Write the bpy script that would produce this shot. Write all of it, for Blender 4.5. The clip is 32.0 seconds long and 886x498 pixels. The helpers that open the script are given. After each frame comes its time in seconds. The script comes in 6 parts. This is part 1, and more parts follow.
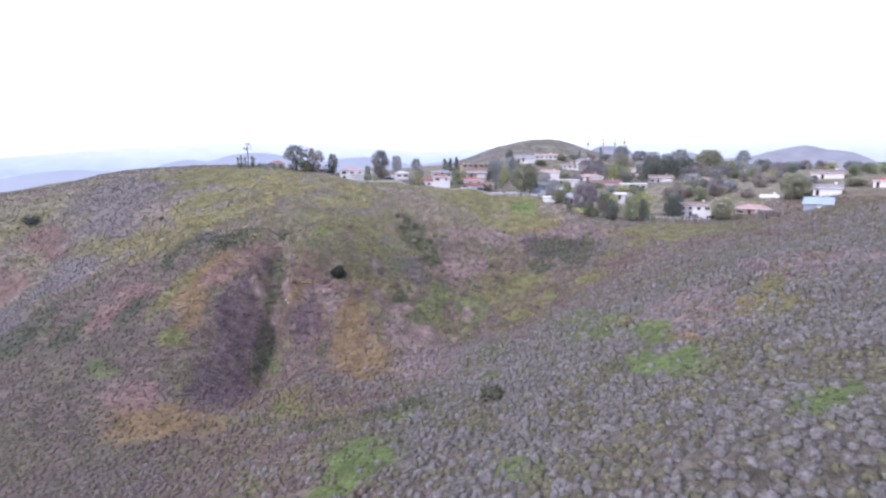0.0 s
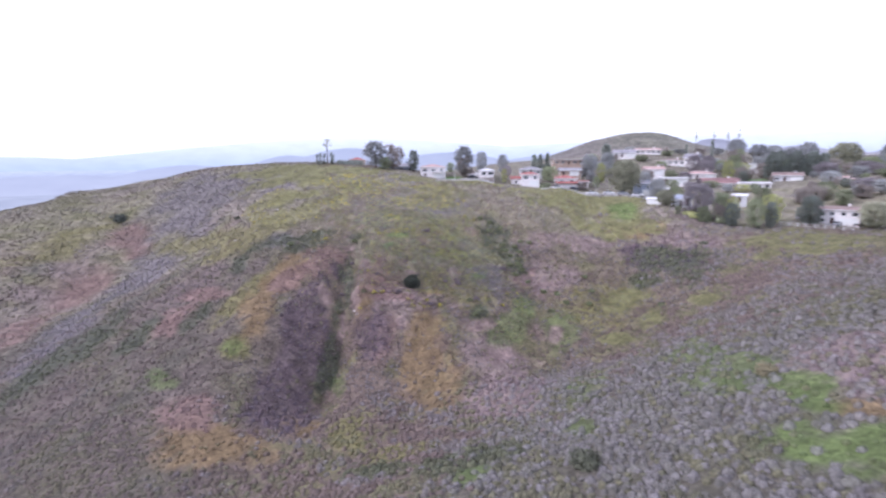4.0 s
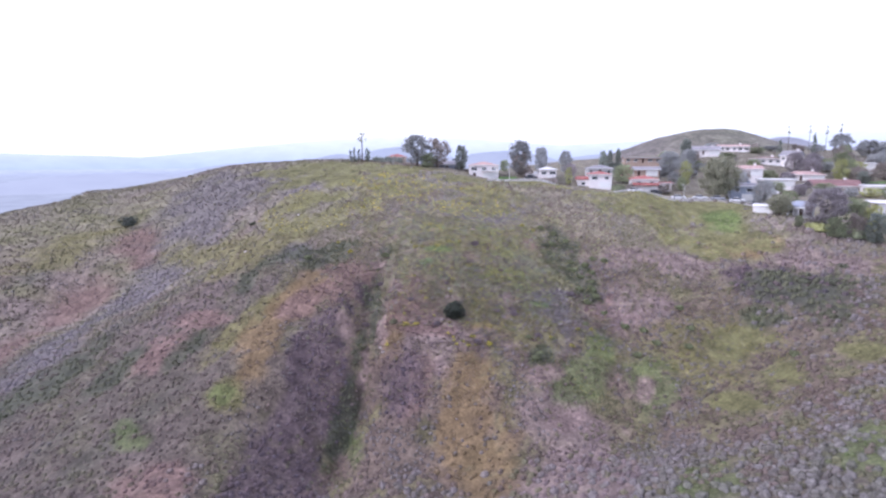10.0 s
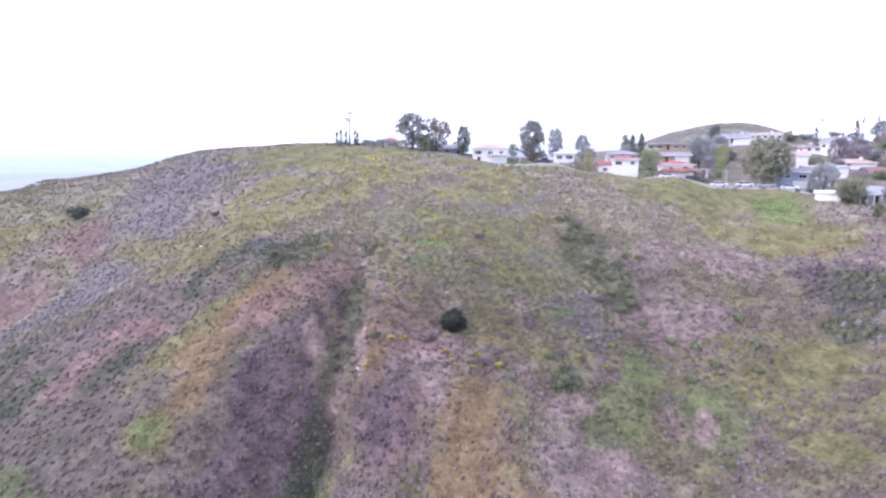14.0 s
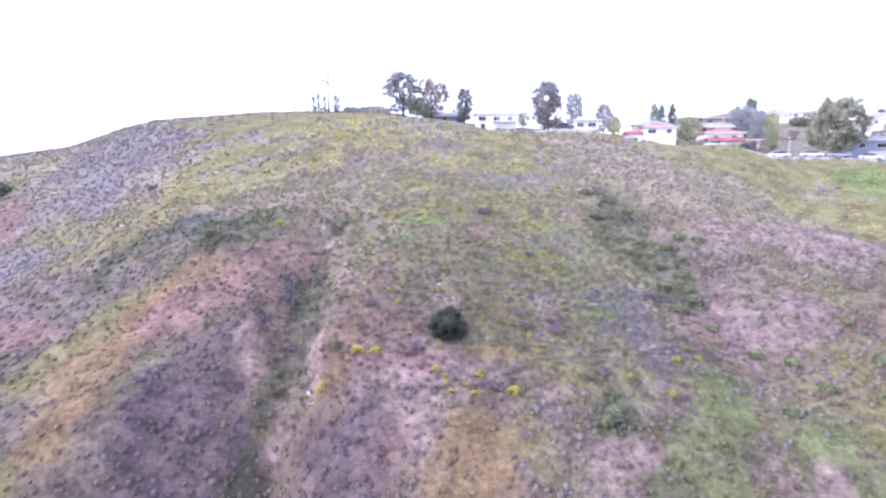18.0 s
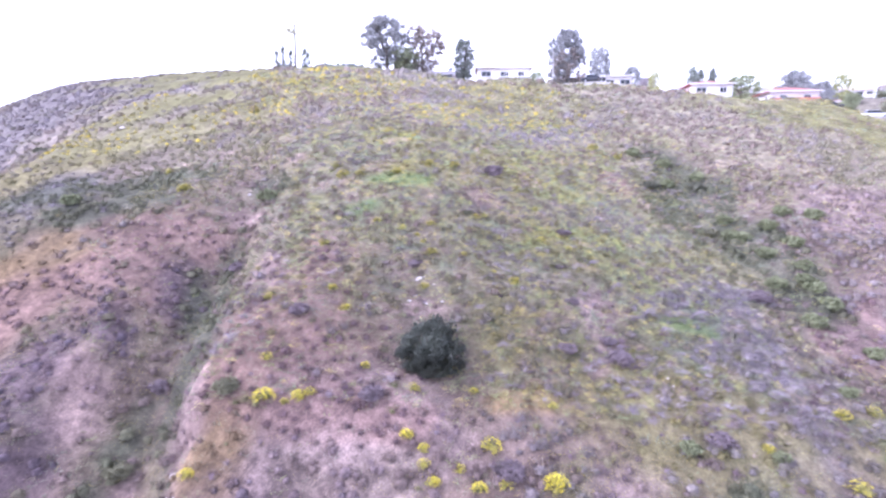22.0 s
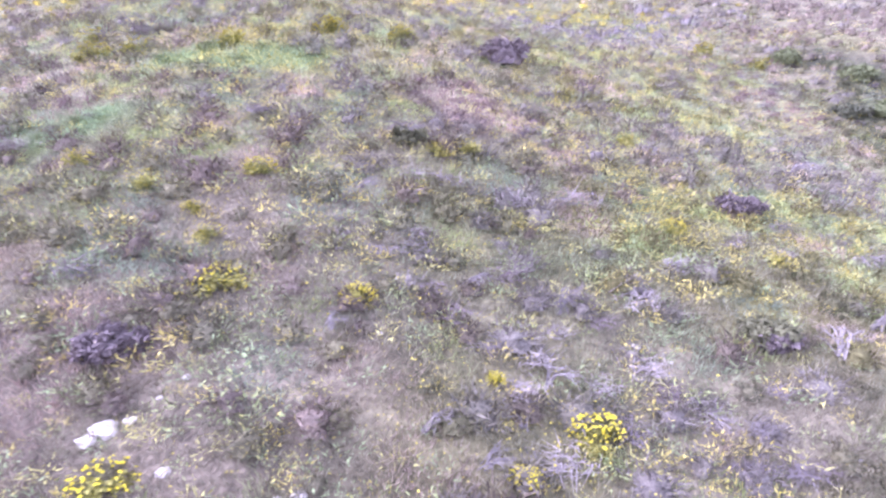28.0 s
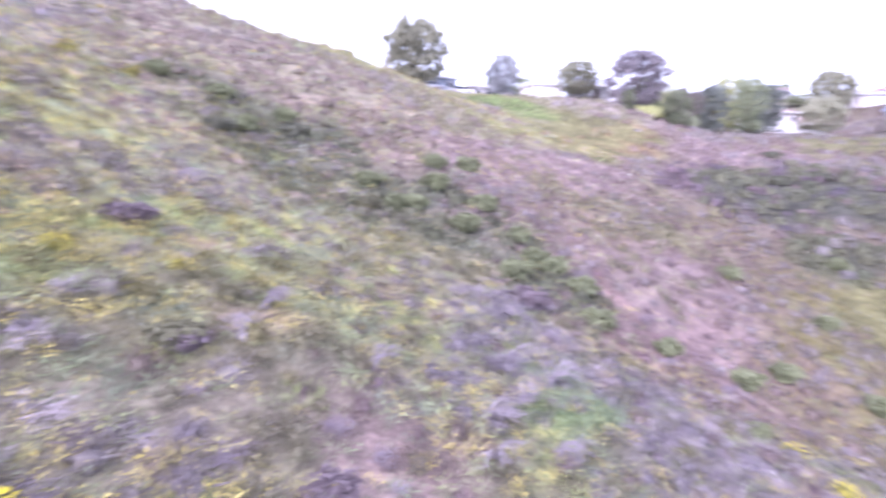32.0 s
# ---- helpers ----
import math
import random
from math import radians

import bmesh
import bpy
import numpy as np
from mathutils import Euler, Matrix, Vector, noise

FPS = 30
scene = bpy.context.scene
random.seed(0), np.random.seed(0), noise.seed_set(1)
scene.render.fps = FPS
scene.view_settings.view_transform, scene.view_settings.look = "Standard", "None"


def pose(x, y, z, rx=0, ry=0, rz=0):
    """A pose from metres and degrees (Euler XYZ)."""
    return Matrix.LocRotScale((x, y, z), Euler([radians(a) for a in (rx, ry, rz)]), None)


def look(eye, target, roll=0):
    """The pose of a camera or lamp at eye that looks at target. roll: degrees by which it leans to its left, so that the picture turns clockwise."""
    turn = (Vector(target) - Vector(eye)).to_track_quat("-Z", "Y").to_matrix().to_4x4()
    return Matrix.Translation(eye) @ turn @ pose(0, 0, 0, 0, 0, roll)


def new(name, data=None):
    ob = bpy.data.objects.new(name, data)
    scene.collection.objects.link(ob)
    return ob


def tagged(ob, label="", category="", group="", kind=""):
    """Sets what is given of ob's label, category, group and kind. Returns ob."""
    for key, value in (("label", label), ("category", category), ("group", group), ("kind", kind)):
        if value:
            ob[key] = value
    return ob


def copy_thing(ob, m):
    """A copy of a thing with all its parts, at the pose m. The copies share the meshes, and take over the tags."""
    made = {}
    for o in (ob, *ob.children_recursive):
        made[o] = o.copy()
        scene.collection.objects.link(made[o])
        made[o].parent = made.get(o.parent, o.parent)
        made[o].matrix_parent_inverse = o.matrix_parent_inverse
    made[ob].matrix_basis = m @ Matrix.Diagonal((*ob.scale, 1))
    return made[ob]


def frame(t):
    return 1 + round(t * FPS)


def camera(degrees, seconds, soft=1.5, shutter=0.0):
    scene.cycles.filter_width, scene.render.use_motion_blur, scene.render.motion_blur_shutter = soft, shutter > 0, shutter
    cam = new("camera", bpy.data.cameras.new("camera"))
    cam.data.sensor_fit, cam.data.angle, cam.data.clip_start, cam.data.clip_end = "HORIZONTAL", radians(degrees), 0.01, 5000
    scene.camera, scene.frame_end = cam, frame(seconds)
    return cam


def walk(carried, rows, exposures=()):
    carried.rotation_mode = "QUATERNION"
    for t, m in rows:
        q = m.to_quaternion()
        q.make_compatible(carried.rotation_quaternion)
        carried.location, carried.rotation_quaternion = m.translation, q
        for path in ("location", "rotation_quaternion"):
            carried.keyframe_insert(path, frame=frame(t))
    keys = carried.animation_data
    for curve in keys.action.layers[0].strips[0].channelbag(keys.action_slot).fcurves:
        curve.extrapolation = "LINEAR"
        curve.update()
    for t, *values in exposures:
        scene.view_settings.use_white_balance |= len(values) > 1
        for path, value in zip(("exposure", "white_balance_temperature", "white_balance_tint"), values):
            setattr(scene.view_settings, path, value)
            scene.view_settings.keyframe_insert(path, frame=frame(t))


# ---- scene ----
cam = camera(76.7, 32.0, soft=2.4, shutter=0.8)
PATH = [
    (0, (-6.78, -32.80, 58.64), (-6.3257, -30.8783, 58.3400), -0.01),
    (0.5, (-5.89, -30.52, 58.60), (-5.4424, -28.5913, 58.2990), -0.09),
    (1, (-5.13, -28.15, 58.65), (-4.6899, -26.2255, 58.3487), -0.10),
    (1.5, (-4.45, -25.81, 58.79), (-4.0160, -23.8795, 58.4824), -0.13),
    (2, (-3.83, -23.37, 58.91), (-3.3963, -21.4402, 58.6042), -0.14),
    (2.5, (-3.23, -21.02, 58.97), (-2.8668, -19.0774, 58.6663), -0.14),
    (3, (-2.70, -18.53, 59.06), (-2.3443, -16.5857, 58.7516), -0.16),
    (3.5, (-2.22, -16.15, 59.42), (-1.9445, -14.1942, 59.1062), -0.16),
    (4, (-1.45, -13.54, 59.61), (-1.3069, -11.5740, 59.2916), -0.18),
    (4.5, (-0.90, -11.07, 59.59), (-0.8312, -9.0915, 59.2749), -0.20),
    (6.5, (0.05, -0.01, 60.00), (0.0372, 1.9644, 59.6775), -0.13),
    (7, (0.38, 2.89, 60.10), (0.3638, 4.8595, 59.7757), -0.15),
    (7.5, (0.59, 5.99, 60.13), (0.5625, 7.9654, 59.8144), -0.12),
    (8, (0.57, 9.09, 60.14), (0.5474, 11.0672, 59.8214), -0.11),
    (8.5, (0.46, 12.14, 59.97), (0.4324, 14.1173, 59.6535), -0.08),
    (9, (0.47, 15.28, 59.68), (0.4393, 17.2569, 59.3598), -0.07),
    (9.5, (0.49, 18.48, 59.15), (0.4591, 20.4575, 58.8336), -0.08),
    (10, (0.51, 21.78, 58.63), (0.4770, 23.7557, 58.3087), -0.06),
    (10.5, (0.54, 25.06, 58.12), (0.5058, 27.0303, 57.7930), -0.06),
    (11, (0.62, 28.37, 57.40), (0.5891, 30.3419, 57.0736), -0.05),
    (11.5, (0.77, 31.69, 56.61), (0.7372, 33.6654, 56.2862), -0.06),
    (12, (0.84, 34.96, 55.85), (0.8109, 36.9387, 55.5240), -0.07),
    (12.5, (0.95, 38.34, 55.13), (0.9180, 40.3127, 54.8082), -0.03),
    (13, (1.10, 41.70, 54.41), (1.0635, 43.6785, 54.0922), -0.04),
    (13.5, (1.26, 45.09, 53.70), (1.2244, 47.0639, 53.3775), -0.04),
    (14, (1.40, 48.44, 52.95), (1.3543, 50.4093, 52.6316), -0.00),
    (14.5, (1.43, 51.81, 52.05), (1.3874, 53.7836, 51.7371), 0.12),
    (16.5, (2.08, 66.04, 48.26), (2.0234, 68.0085, 47.9373), -0.02),
    (17, (2.14, 69.68, 47.18), (2.0874, 71.6516, 46.8624), -0.03),
    (17.5, (2.17, 73.32, 46.16), (2.1193, 75.2884, 45.8389), 0.01),
    (18, (2.19, 76.94, 45.20), (2.1371, 78.9104, 44.8760), 0.06),
    (18.5, (2.26, 80.60, 44.27), (2.2040, 82.5758, 43.9489), 0.04),
    (19, (2.30, 84.29, 43.38), (2.2390, 86.2596, 43.0547), 0.10),
    (19.5, (2.33, 87.97, 42.45), (2.2708, 89.9432, 42.1304), 0.12),
    (20, (2.37, 91.63, 41.49), (2.3123, 93.6036, 41.1674), 0.21),
    (20.5, (2.44, 95.31, 40.56), (2.3816, 97.2811, 40.2332), 0.21),
    (21, (2.50, 98.97, 39.64), (2.4437, 100.9412, 39.3195), 0.27),
    (21.5, (2.59, 102.57, 38.73), (2.5422, 104.5399, 38.4067), 0.25),
    (22, (2.76, 105.95, 37.93), (2.7078, 107.9268, 37.6123), 0.23),
    (22.5, (2.95, 109.50, 37.16), (2.8960, 111.4688, 36.8380), 0.33),
    (23, (3.12, 113.04, 36.23), (3.0743, 115.0124, 35.9075), 0.32),
    (23.5, (3.35, 116.46, 35.41), (3.2985, 118.4326, 35.0810), 0.30),
    (24, (3.63, 119.92, 34.65), (3.5784, 121.8897, 34.3164), 0.25),
    (24.5, (3.98, 123.24, 33.96), (3.9191, 125.2076, 33.6201), 0.17),
    (26.5, (4.83, 136.10, 32.67), (4.7334, 138.0634, 32.3235), -0.10),
    (27, (4.99, 138.82, 32.71), (4.8751, 140.7908, 32.3672), -0.18),
    (27.5, (5.14, 140.70, 32.76), (5.0307, 142.6682, 32.4189), -0.19),
    (28, (5.34, 141.66, 32.70), (5.2253, 143.6321, 32.3657), -0.17),
    (28.5, (5.47, 141.98, 32.62), (5.3549, 143.9520, 32.2927), -0.12),
    (29, (5.57, 142.12, 32.58), (5.4758, 144.0928, 32.2558), -0.09),
    (29.5, (5.73, 142.11, 32.56), (5.8682, 144.0829, 32.2376), -0.04),
    (30, (5.66, 141.90, 32.63), (6.3571, 143.7424, 32.3044), 0.33),
    (30.5, (5.61, 141.85, 32.64), (6.6378, 143.5324, 32.3224), 0.03),
    (31, (5.60, 141.85, 32.64), (6.7088, 143.4879, 32.3232), -0.01),
    (31.5, (5.61, 141.87, 32.64), (6.9203, 143.3521, 32.3237), 0.12),
    (32, (5.68, 141.92, 32.63), (7.2638, 143.1057, 32.3210), 0.13),
]
EXPOSURES = [(0, 0.54, 5550, 23), (9, 0.5, 5530, 24), (13, 0.78, 5450, 25), (17, 1.24, 5370, 28), (21, 1.46, 5320, 32), (24, 1.61, 5340, 36), (27, 1.68, 5350, 37), (29.2, 1.71, 5320, 37), (30, 1.72, 5350, 37), (31, 1.51, 5350, 38), (32, 1.47, 5400, 37)]
walk(cam, [(t, look(eye, target, roll)) for t, eye, target, roll in PATH], EXPOSURES)

# ---- sky and sun: a bright hazy overcast ----
world = bpy.data.worlds.new("hazy_sky")
scene.world = world
world.use_nodes = True
wn = world.node_tree
wn.nodes.clear()
sky = wn.nodes.new("ShaderNodeTexSky")
sky.sky_type = "NISHITA"
sky.sun_disc = False
sky.sun_elevation = radians(38)
sky.sun_rotation = radians(256)
sky.air_density, sky.dust_density, sky.ozone_density = 1.0, 2.0, 1.0
bg = wn.nodes.new("ShaderNodeBackground")
bg.inputs["Strength"].default_value = 0.118
wout = wn.nodes.new("ShaderNodeOutputWorld")
veil = wn.nodes.new("ShaderNodeMix")  # thin high cloud that whitens the whole sky
veil.data_type = "RGBA"
veil.inputs["Factor"].default_value = 0.75
veil.inputs["B"].default_value = (9.4, 9.5, 9.9, 1)
wn.links.new(sky.outputs["Color"], veil.inputs["A"])
wn.links.new(veil.outputs["Result"], bg.inputs["Color"])
wn.links.new(bg.outputs["Background"], wout.inputs["Surface"])
sun = new("sun", bpy.data.lights.new("sun", "SUN"))
sun.data.energy, sun.data.angle, sun.data.color = 1.5, radians(11), (1.0, 0.95, 0.88)
sun.matrix_world = look((0, 0, 0), (0.70, 0.18, -0.62))

# ---- the lie of the land ----
BASE = -45.0
# swells of the land on a 110 m net, south to north
SWELLS = [
    [-2.3, 1.3, 14.3, 33.3, 20.4, 1.3, 0.1],
    [0.3, 8.8, 9.8, 27.0, 47.9, 13.2, 2.7],
    [3.3, -1.1, 6.6, 1.8, 22.4, 34.4, 19.0],
    [7.8, 24.0, 51.0, 43.5, 20.3, 41.4, 29.7],
    [15.1, 31.0, 19.3, 13.4, 30.0, 11.9, 21.5],
    [4.5, 11.3, 21.6, 49.6, 38.7, 50.9, 56.1],
]
# spurs (+) and gullies (-): x, y, reach, height
SPURS = [
    (-3, 162, 18, 4.9), (-88, 187, 26, -10.4), (-24, 111, 13, -4.9), (-179, 257, 13, -11.2), (56, 131, 26, -7.9), (5, 102, 26, -7.7),
    (-36, 158, 13, 4.9), (-114, 178, 13, -5.3), (95, 177, 13, 4.0), (38, 159, 18, -3.1), (44, 109, 18, -3.7), (-37, 134, 13, 4.2),
    (83, 64, 18, 4.5), (33, 7, 13, 4.3), (61, 205, 13, 4.3), (-19, 199, 26, 4.0),
]
FOLDS = [
    (-205, 325, 62, -34.0), (-120, 345, 50, -14.0),
    (156, 148, 26, -5.6), (-197, 262, 13, 7.7), (-162, 262, 13, 7.5), (-8, 54, 13, 2.7), (31, 119, 13, -2.8), (33, 210, 13, 3.2),
    (-21, 123, 13, -4.5), (-14, 139, 13, 1.7), (-51, 175, 13, 2.6), (46, 177, 13, 2.5), (-30, 80, 18, -4.4), (-97, 246, 18, 2.6),
    (0, 280, 38, -5.0), (28, 83, 18, -2.0), (300, 480, 13, 11.6), (86, 200, 13, 2.0),
]
# the lip of the crest before the street, and the rise behind the houses
CREST = [
    (0, 200, 9, 0.6), (0, 213, 9, 0.5), (14, 188, 9, 0.4), (14, 200, 9, 2.7), (14, 213, 9, -0.2), (28, 188, 9, 0.4), (28, 200, 9, 1.6), (28, 213, 9, -0.2),
    (42, 188, 9, 1.2), (42, 200, 9, 2.6), (42, 213, 9, -4.0), (56, 188, 9, 1.3), (56, 200, 9, 0.6), (56, 213, 9, -3.5), (72, 188, 9, 0.4), (72, 200, 9, -0.8), (72, 213, 9, -1.8),
    (88, 188, 9, 0.5), (88, 200, 9, -0.2), (88, 213, 9, -0.5), (13, 224, 9, -1.0), (35, 227, 9, -1.2), (145, 332, 45, 10.0), (215, 342, 48, 8.0), (280, 300, 40, 6.0),
]

# the long western flank and its skyline
WEST = [
    (-216, 228, 30, 1.0), (-182, 194, 30, 2.2), (-182, 228, 30, 11.4), (-182, 262, 30, -2.1), (-148, 160, 30, -0.6), (-148, 194, 30, 2.0), (-148, 228, 30, 4.2), (-148, 262, 30, 2.8),
    (-148, 296, 30, 11.2), (-114, 160, 30, -3.7), (-114, 194, 30, -3.2), (-114, 228, 30, -3.2), (-114, 296, 30, 3.9), (-80, 160, 30, 1.2), (-80, 228, 30, 2.6), (-80, 262, 30, -1.4),
]
# heads and banks of the gully and the bare spur
HEADS = [
    (-62, 122, 9, 1.1), (-62, 132, 9, 0.6), (-62, 142, 9, 0.7), (-36, 132, 9, 1.1), (-36, 142, 9, -1.3), (-36, 152, 9, -1.1), (-27, 132, 9, -0.7), (-18, 102, 9, 0.6),
    (-18, 132, 9, -1.0), (-18, 142, 9, 1.5), (-18, 152, 9, 0.6), (-9, 102, 9, 1.1), (-9, 122, 9, -0.5), (-9, 172, 9, 1.5), (0, 112, 9, -1.2), (0, 122, 9, -1.5),
    (1, 143, 5, -0.9), (0, 152, 9, 0.7), (0, 172, 9, 0.6),
]
# the eastern ravine's folds
EAST = [
    (9, 112, 9, -1.0), (9, 122, 9, -0.5), (9, 132, 9, 0.8), (18, 112, 9, -0.5), (18, 142, 9, -0.6), (28, 112, 9, -1.0), (28, 122, 9, -1.5), (28, 142, 9, 0.9),
    (28, 162, 9, -0.9), (28, 172, 9, -1.4), (38, 112, 9, -1.1), (38, 122, 9, -1.2), (38, 142, 9, -2.0), (38, 162, 9, 2.3), (50, 122, 9, -0.6), (50, 142, 9, 0.7),
    (50, 152, 9, 0.5), (64, 142, 9, -1.2), (64, 152, 9, -0.5),
]


def hashed(i, j, seed):
    h = (i.astype(np.int64) * 374761393 + j.astype(np.int64) * 668265263 + seed * 974711) & 0xFFFFFFFF
    h = ((h ^ (h >> 13)) * 1274126177) & 0xFFFFFFFF
    return ((h ^ (h >> 16)) & 0xFFFF) / 65535.0


def vnoise(x, y, size, seed=0):
    """Smooth noise 0 to 1 with lumps of that many metres."""
    u, v = np.asarray(x, float) / size + 1000, np.asarray(y, float) / size + 1000
    i, j = np.floor(u), np.floor(v)
    a, b = u - i, v - j
    a, b = a * a * (3 - 2 * a), b * b * (3 - 2 * b)
    top = hashed(i, j, seed) * (1 - a) + hashed(i + 1, j, seed) * a
    low = hashed(i, j + 1, seed) * (1 - a) + hashed(i + 1, j + 1, seed) * a
    return top * (1 - b) + low * b


def fnoise(x, y, size, seed=0):
    return (vnoise(x, y, size, seed) + 0.5 * vnoise(x, y, size / 2.1, seed + 7) + 0.25 * vnoise(x, y, size / 4.3, seed + 13)) / 1.75


def smooth(v, lo, hi):
    k = np.clip((np.asarray(v, float) - lo) / (hi - lo), 0, 1)
    return k * k * (3 - 2 * k)


def land_smooth(x, y):
    x, y = np.asarray(x, float), np.asarray(y, float)
    z = np.full(np.broadcast(x, y).shape, BASE)
    for j, row in enumerate(SWELLS):
        for i, h in enumerate(row):
            z = z + h * np.exp(-((x + 290 - 110 * i) ** 2 + (y + 100 - 110 * j) ** 2) / 115.0 ** 2)
    for a, b, r, h in SPURS + FOLDS + CREST + WEST + HEADS + EAST:
        z = z + h * np.exp(-((x - a) ** 2 + (y - b) ** 2) / r ** 2)
    return z


def gully_axis(y):
    return -18.4 - 3.4 * (1 - smooth(y, 110, 136)) + 0.7 * np.sin(y / 5.0)


def land(x, y):
    """Height of the ground, with its lumps and rills."""
    x, y = np.asarray(x, float), np.asarray(y, float)
    wild = 1 - smooth(y - 0.12 * np.abs(x - 40), 205, 222) * smooth(x, -60, -20)
    z = land_smooth(x, y)
    z = z + wild * (1.3 * (fnoise(x, y, 17, 3) - 0.5) + 0.55 * (fnoise(x, y, 3.6, 5) - 0.5))
    # the deep cut beside the long spur, with raw scarps at its head
    axis = gully_axis(y)
    along_cut = smooth(y, 100, 128) * (1 - smooth(y, 150, 166))
    cut = np.exp(-(np.abs((x - axis) / 3.6) ** 1.6)) * along_cut
    z = z - 4.4 * cut
    # slumped steps in its two banks
    for a, b, long in ((-24.2, 141, 7.0), (-14.6, 139, 9.0)):
        bank = np.exp(-(((x - a) / 3.5) ** 2 + ((y - b) / long) ** 2))
        edge = (x - a - 0.5 * np.sin(y * 1.1) - 3.2 * (fnoise(y, y * 0 + a, 5.5, 47) - 0.5)) * (1 if a > -19 else -1)
        z = z + bank * (1.6 * smooth(edge, -0.9, 0.9) - 0.8)
    # small runnels and terraces on the bare spur and the red one
    rough = np.exp(-(((x + 6) / 16) ** 2 + ((y - 138) / 17) ** 2)) + np.exp(-(((x + 34) / 14) ** 2 + ((y - 142) / 18) ** 2))
    runnel = 0.5 * (1 - np.abs(2 * vnoise(x + 0.35 * y, 0.3 * y, 3.4, 45) - 1)) + 0.35 * vnoise(x, y, 1.5, 46)
    z = z - 0.95 * rough * (runnel - 0.35)
    return z


# ---- materials ----
def shader(name, rough=0.8, metal=0.0, spec=0.3):
    m = bpy.data.materials.new(name)
    m.use_nodes = True
    b = m.node_tree.nodes["Principled BSDF"]
    b.inputs["Roughness"].default_value = rough
    b.inputs["Metallic"].default_value = metal
    b.inputs["Specular IOR Level"].default_value = spec
    return m, m.node_tree, b


def node(t, kind, **values):
    n = t.nodes.new(kind)
    for key, value in values.items():
        n.inputs[key].default_value = value
    return n


def noise_node(t, scale, detail=4.0, rough=0.6):
    """Noise over the place itself, in lumps of 1 / scale metres."""
    where = t.nodes.new("ShaderNodeNewGeometry")
    n = node(t, "ShaderNodeTexNoise", Scale=scale, Detail=detail, Roughness=rough)
    t.links.new(where.outputs["Position"], n.inputs["Vector"])
    return n


def ramp(t, fac, stops):
    r = t.nodes.new("ShaderNodeValToRGB")
    r.color_ramp.elements[0].position, r.color_ramp.elements[1].position = stops[0][0], stops[-1][0]
    for e, s in zip((r.color_ramp.elements[0], r.color_ramp.elements[1]), (stops[0], stops[-1])):
        e.color = (*s[1], 1)
    for p, c in stops[1:-1]:
        r.color_ramp.elements.new(p).color = (*c, 1)
    t.links.new(fac, r.inputs["Fac"])
    return r.outputs["Color"]


def multiply(t, a, b, amount=1.0):
    n = t.nodes.new("ShaderNodeMix")
    n.data_type, n.blend_type = "RGBA", "MULTIPLY"
    n.inputs["Factor"].default_value = amount
    t.links.new(a, n.inputs["A"])
    t.links.new(b, n.inputs["B"])
    return n.outputs["Result"]


def bump(t, b, height, strength, distance):
    n = node(t, "ShaderNodeBump", Strength=strength, Distance=distance)
    t.links.new(height, n.inputs["Height"])
    t.links.new(n.outputs["Normal"], b.inputs["Normal"])


def tinted(name, attribute, grains, low=0.6, high=1.35, rough=0.9, strength=0.6, distance=0.1):
    """Colour from the plants' own tint, broken up by noise at two scales."""
    m, t, b = shader(name, rough, spec=0.15)
    a = t.nodes.new("ShaderNodeAttribute")
    a.attribute_name = attribute
    col = a.outputs["Color"]
    for scale in grains:
        n = noise_node(t, scale)
        col = multiply(t, col, ramp(t, n.outputs["Fac"], [(0.3, (low, low, low)), (0.7, (high, high, high * 0.97))]))
    col = multiply(t, col, ramp(t, n.outputs["Fac"], [(0.0, (1.0, 0.975, 1.05)), (1.0, (1.0, 0.975, 1.05))]))  # even mauve shift of leaf and soil colour, for the colour balance
    t.links.new(col, b.inputs["Base Color"])
    bump(t, b, n.outputs["Fac"], strength, distance)
    return m


def plain(name, colour, rough=0.7, metal=0.0, grain=3.0, amount=0.2, relief=0.01, spec=0.3, by_object=0.0):
    m, t, b = shader(name, rough, metal, spec)
    fine, coarse = noise_node(t, grain), noise_node(t, grain / 9, 2.0)
    lo, hi = [max(0, c * (1 - amount)) for c in colour], [c * (1 + amount * 0.6) for c in colour]
    col = ramp(t, fine.outputs["Fac"], [(0.3, lo), (0.7, hi)])
    shade = 1 - amount
    col = multiply(t, col, ramp(t, coarse.outputs["Fac"], [(0.35, (shade, shade, shade)), (0.65, (1, 1, 1))]))
    if by_object:
        info = t.nodes.new("ShaderNodeObjectInfo")
        col = multiply(t, col, ramp(t, info.outputs["Random"], [(0.0, (1 - by_object,) * 3), (1.0, (1 + by_object,) * 3)]))
    t.links.new(col, b.inputs["Base Color"])
    if relief:
        bump(t, b, fine.outputs["Fac"], 0.5, relief)
    return m


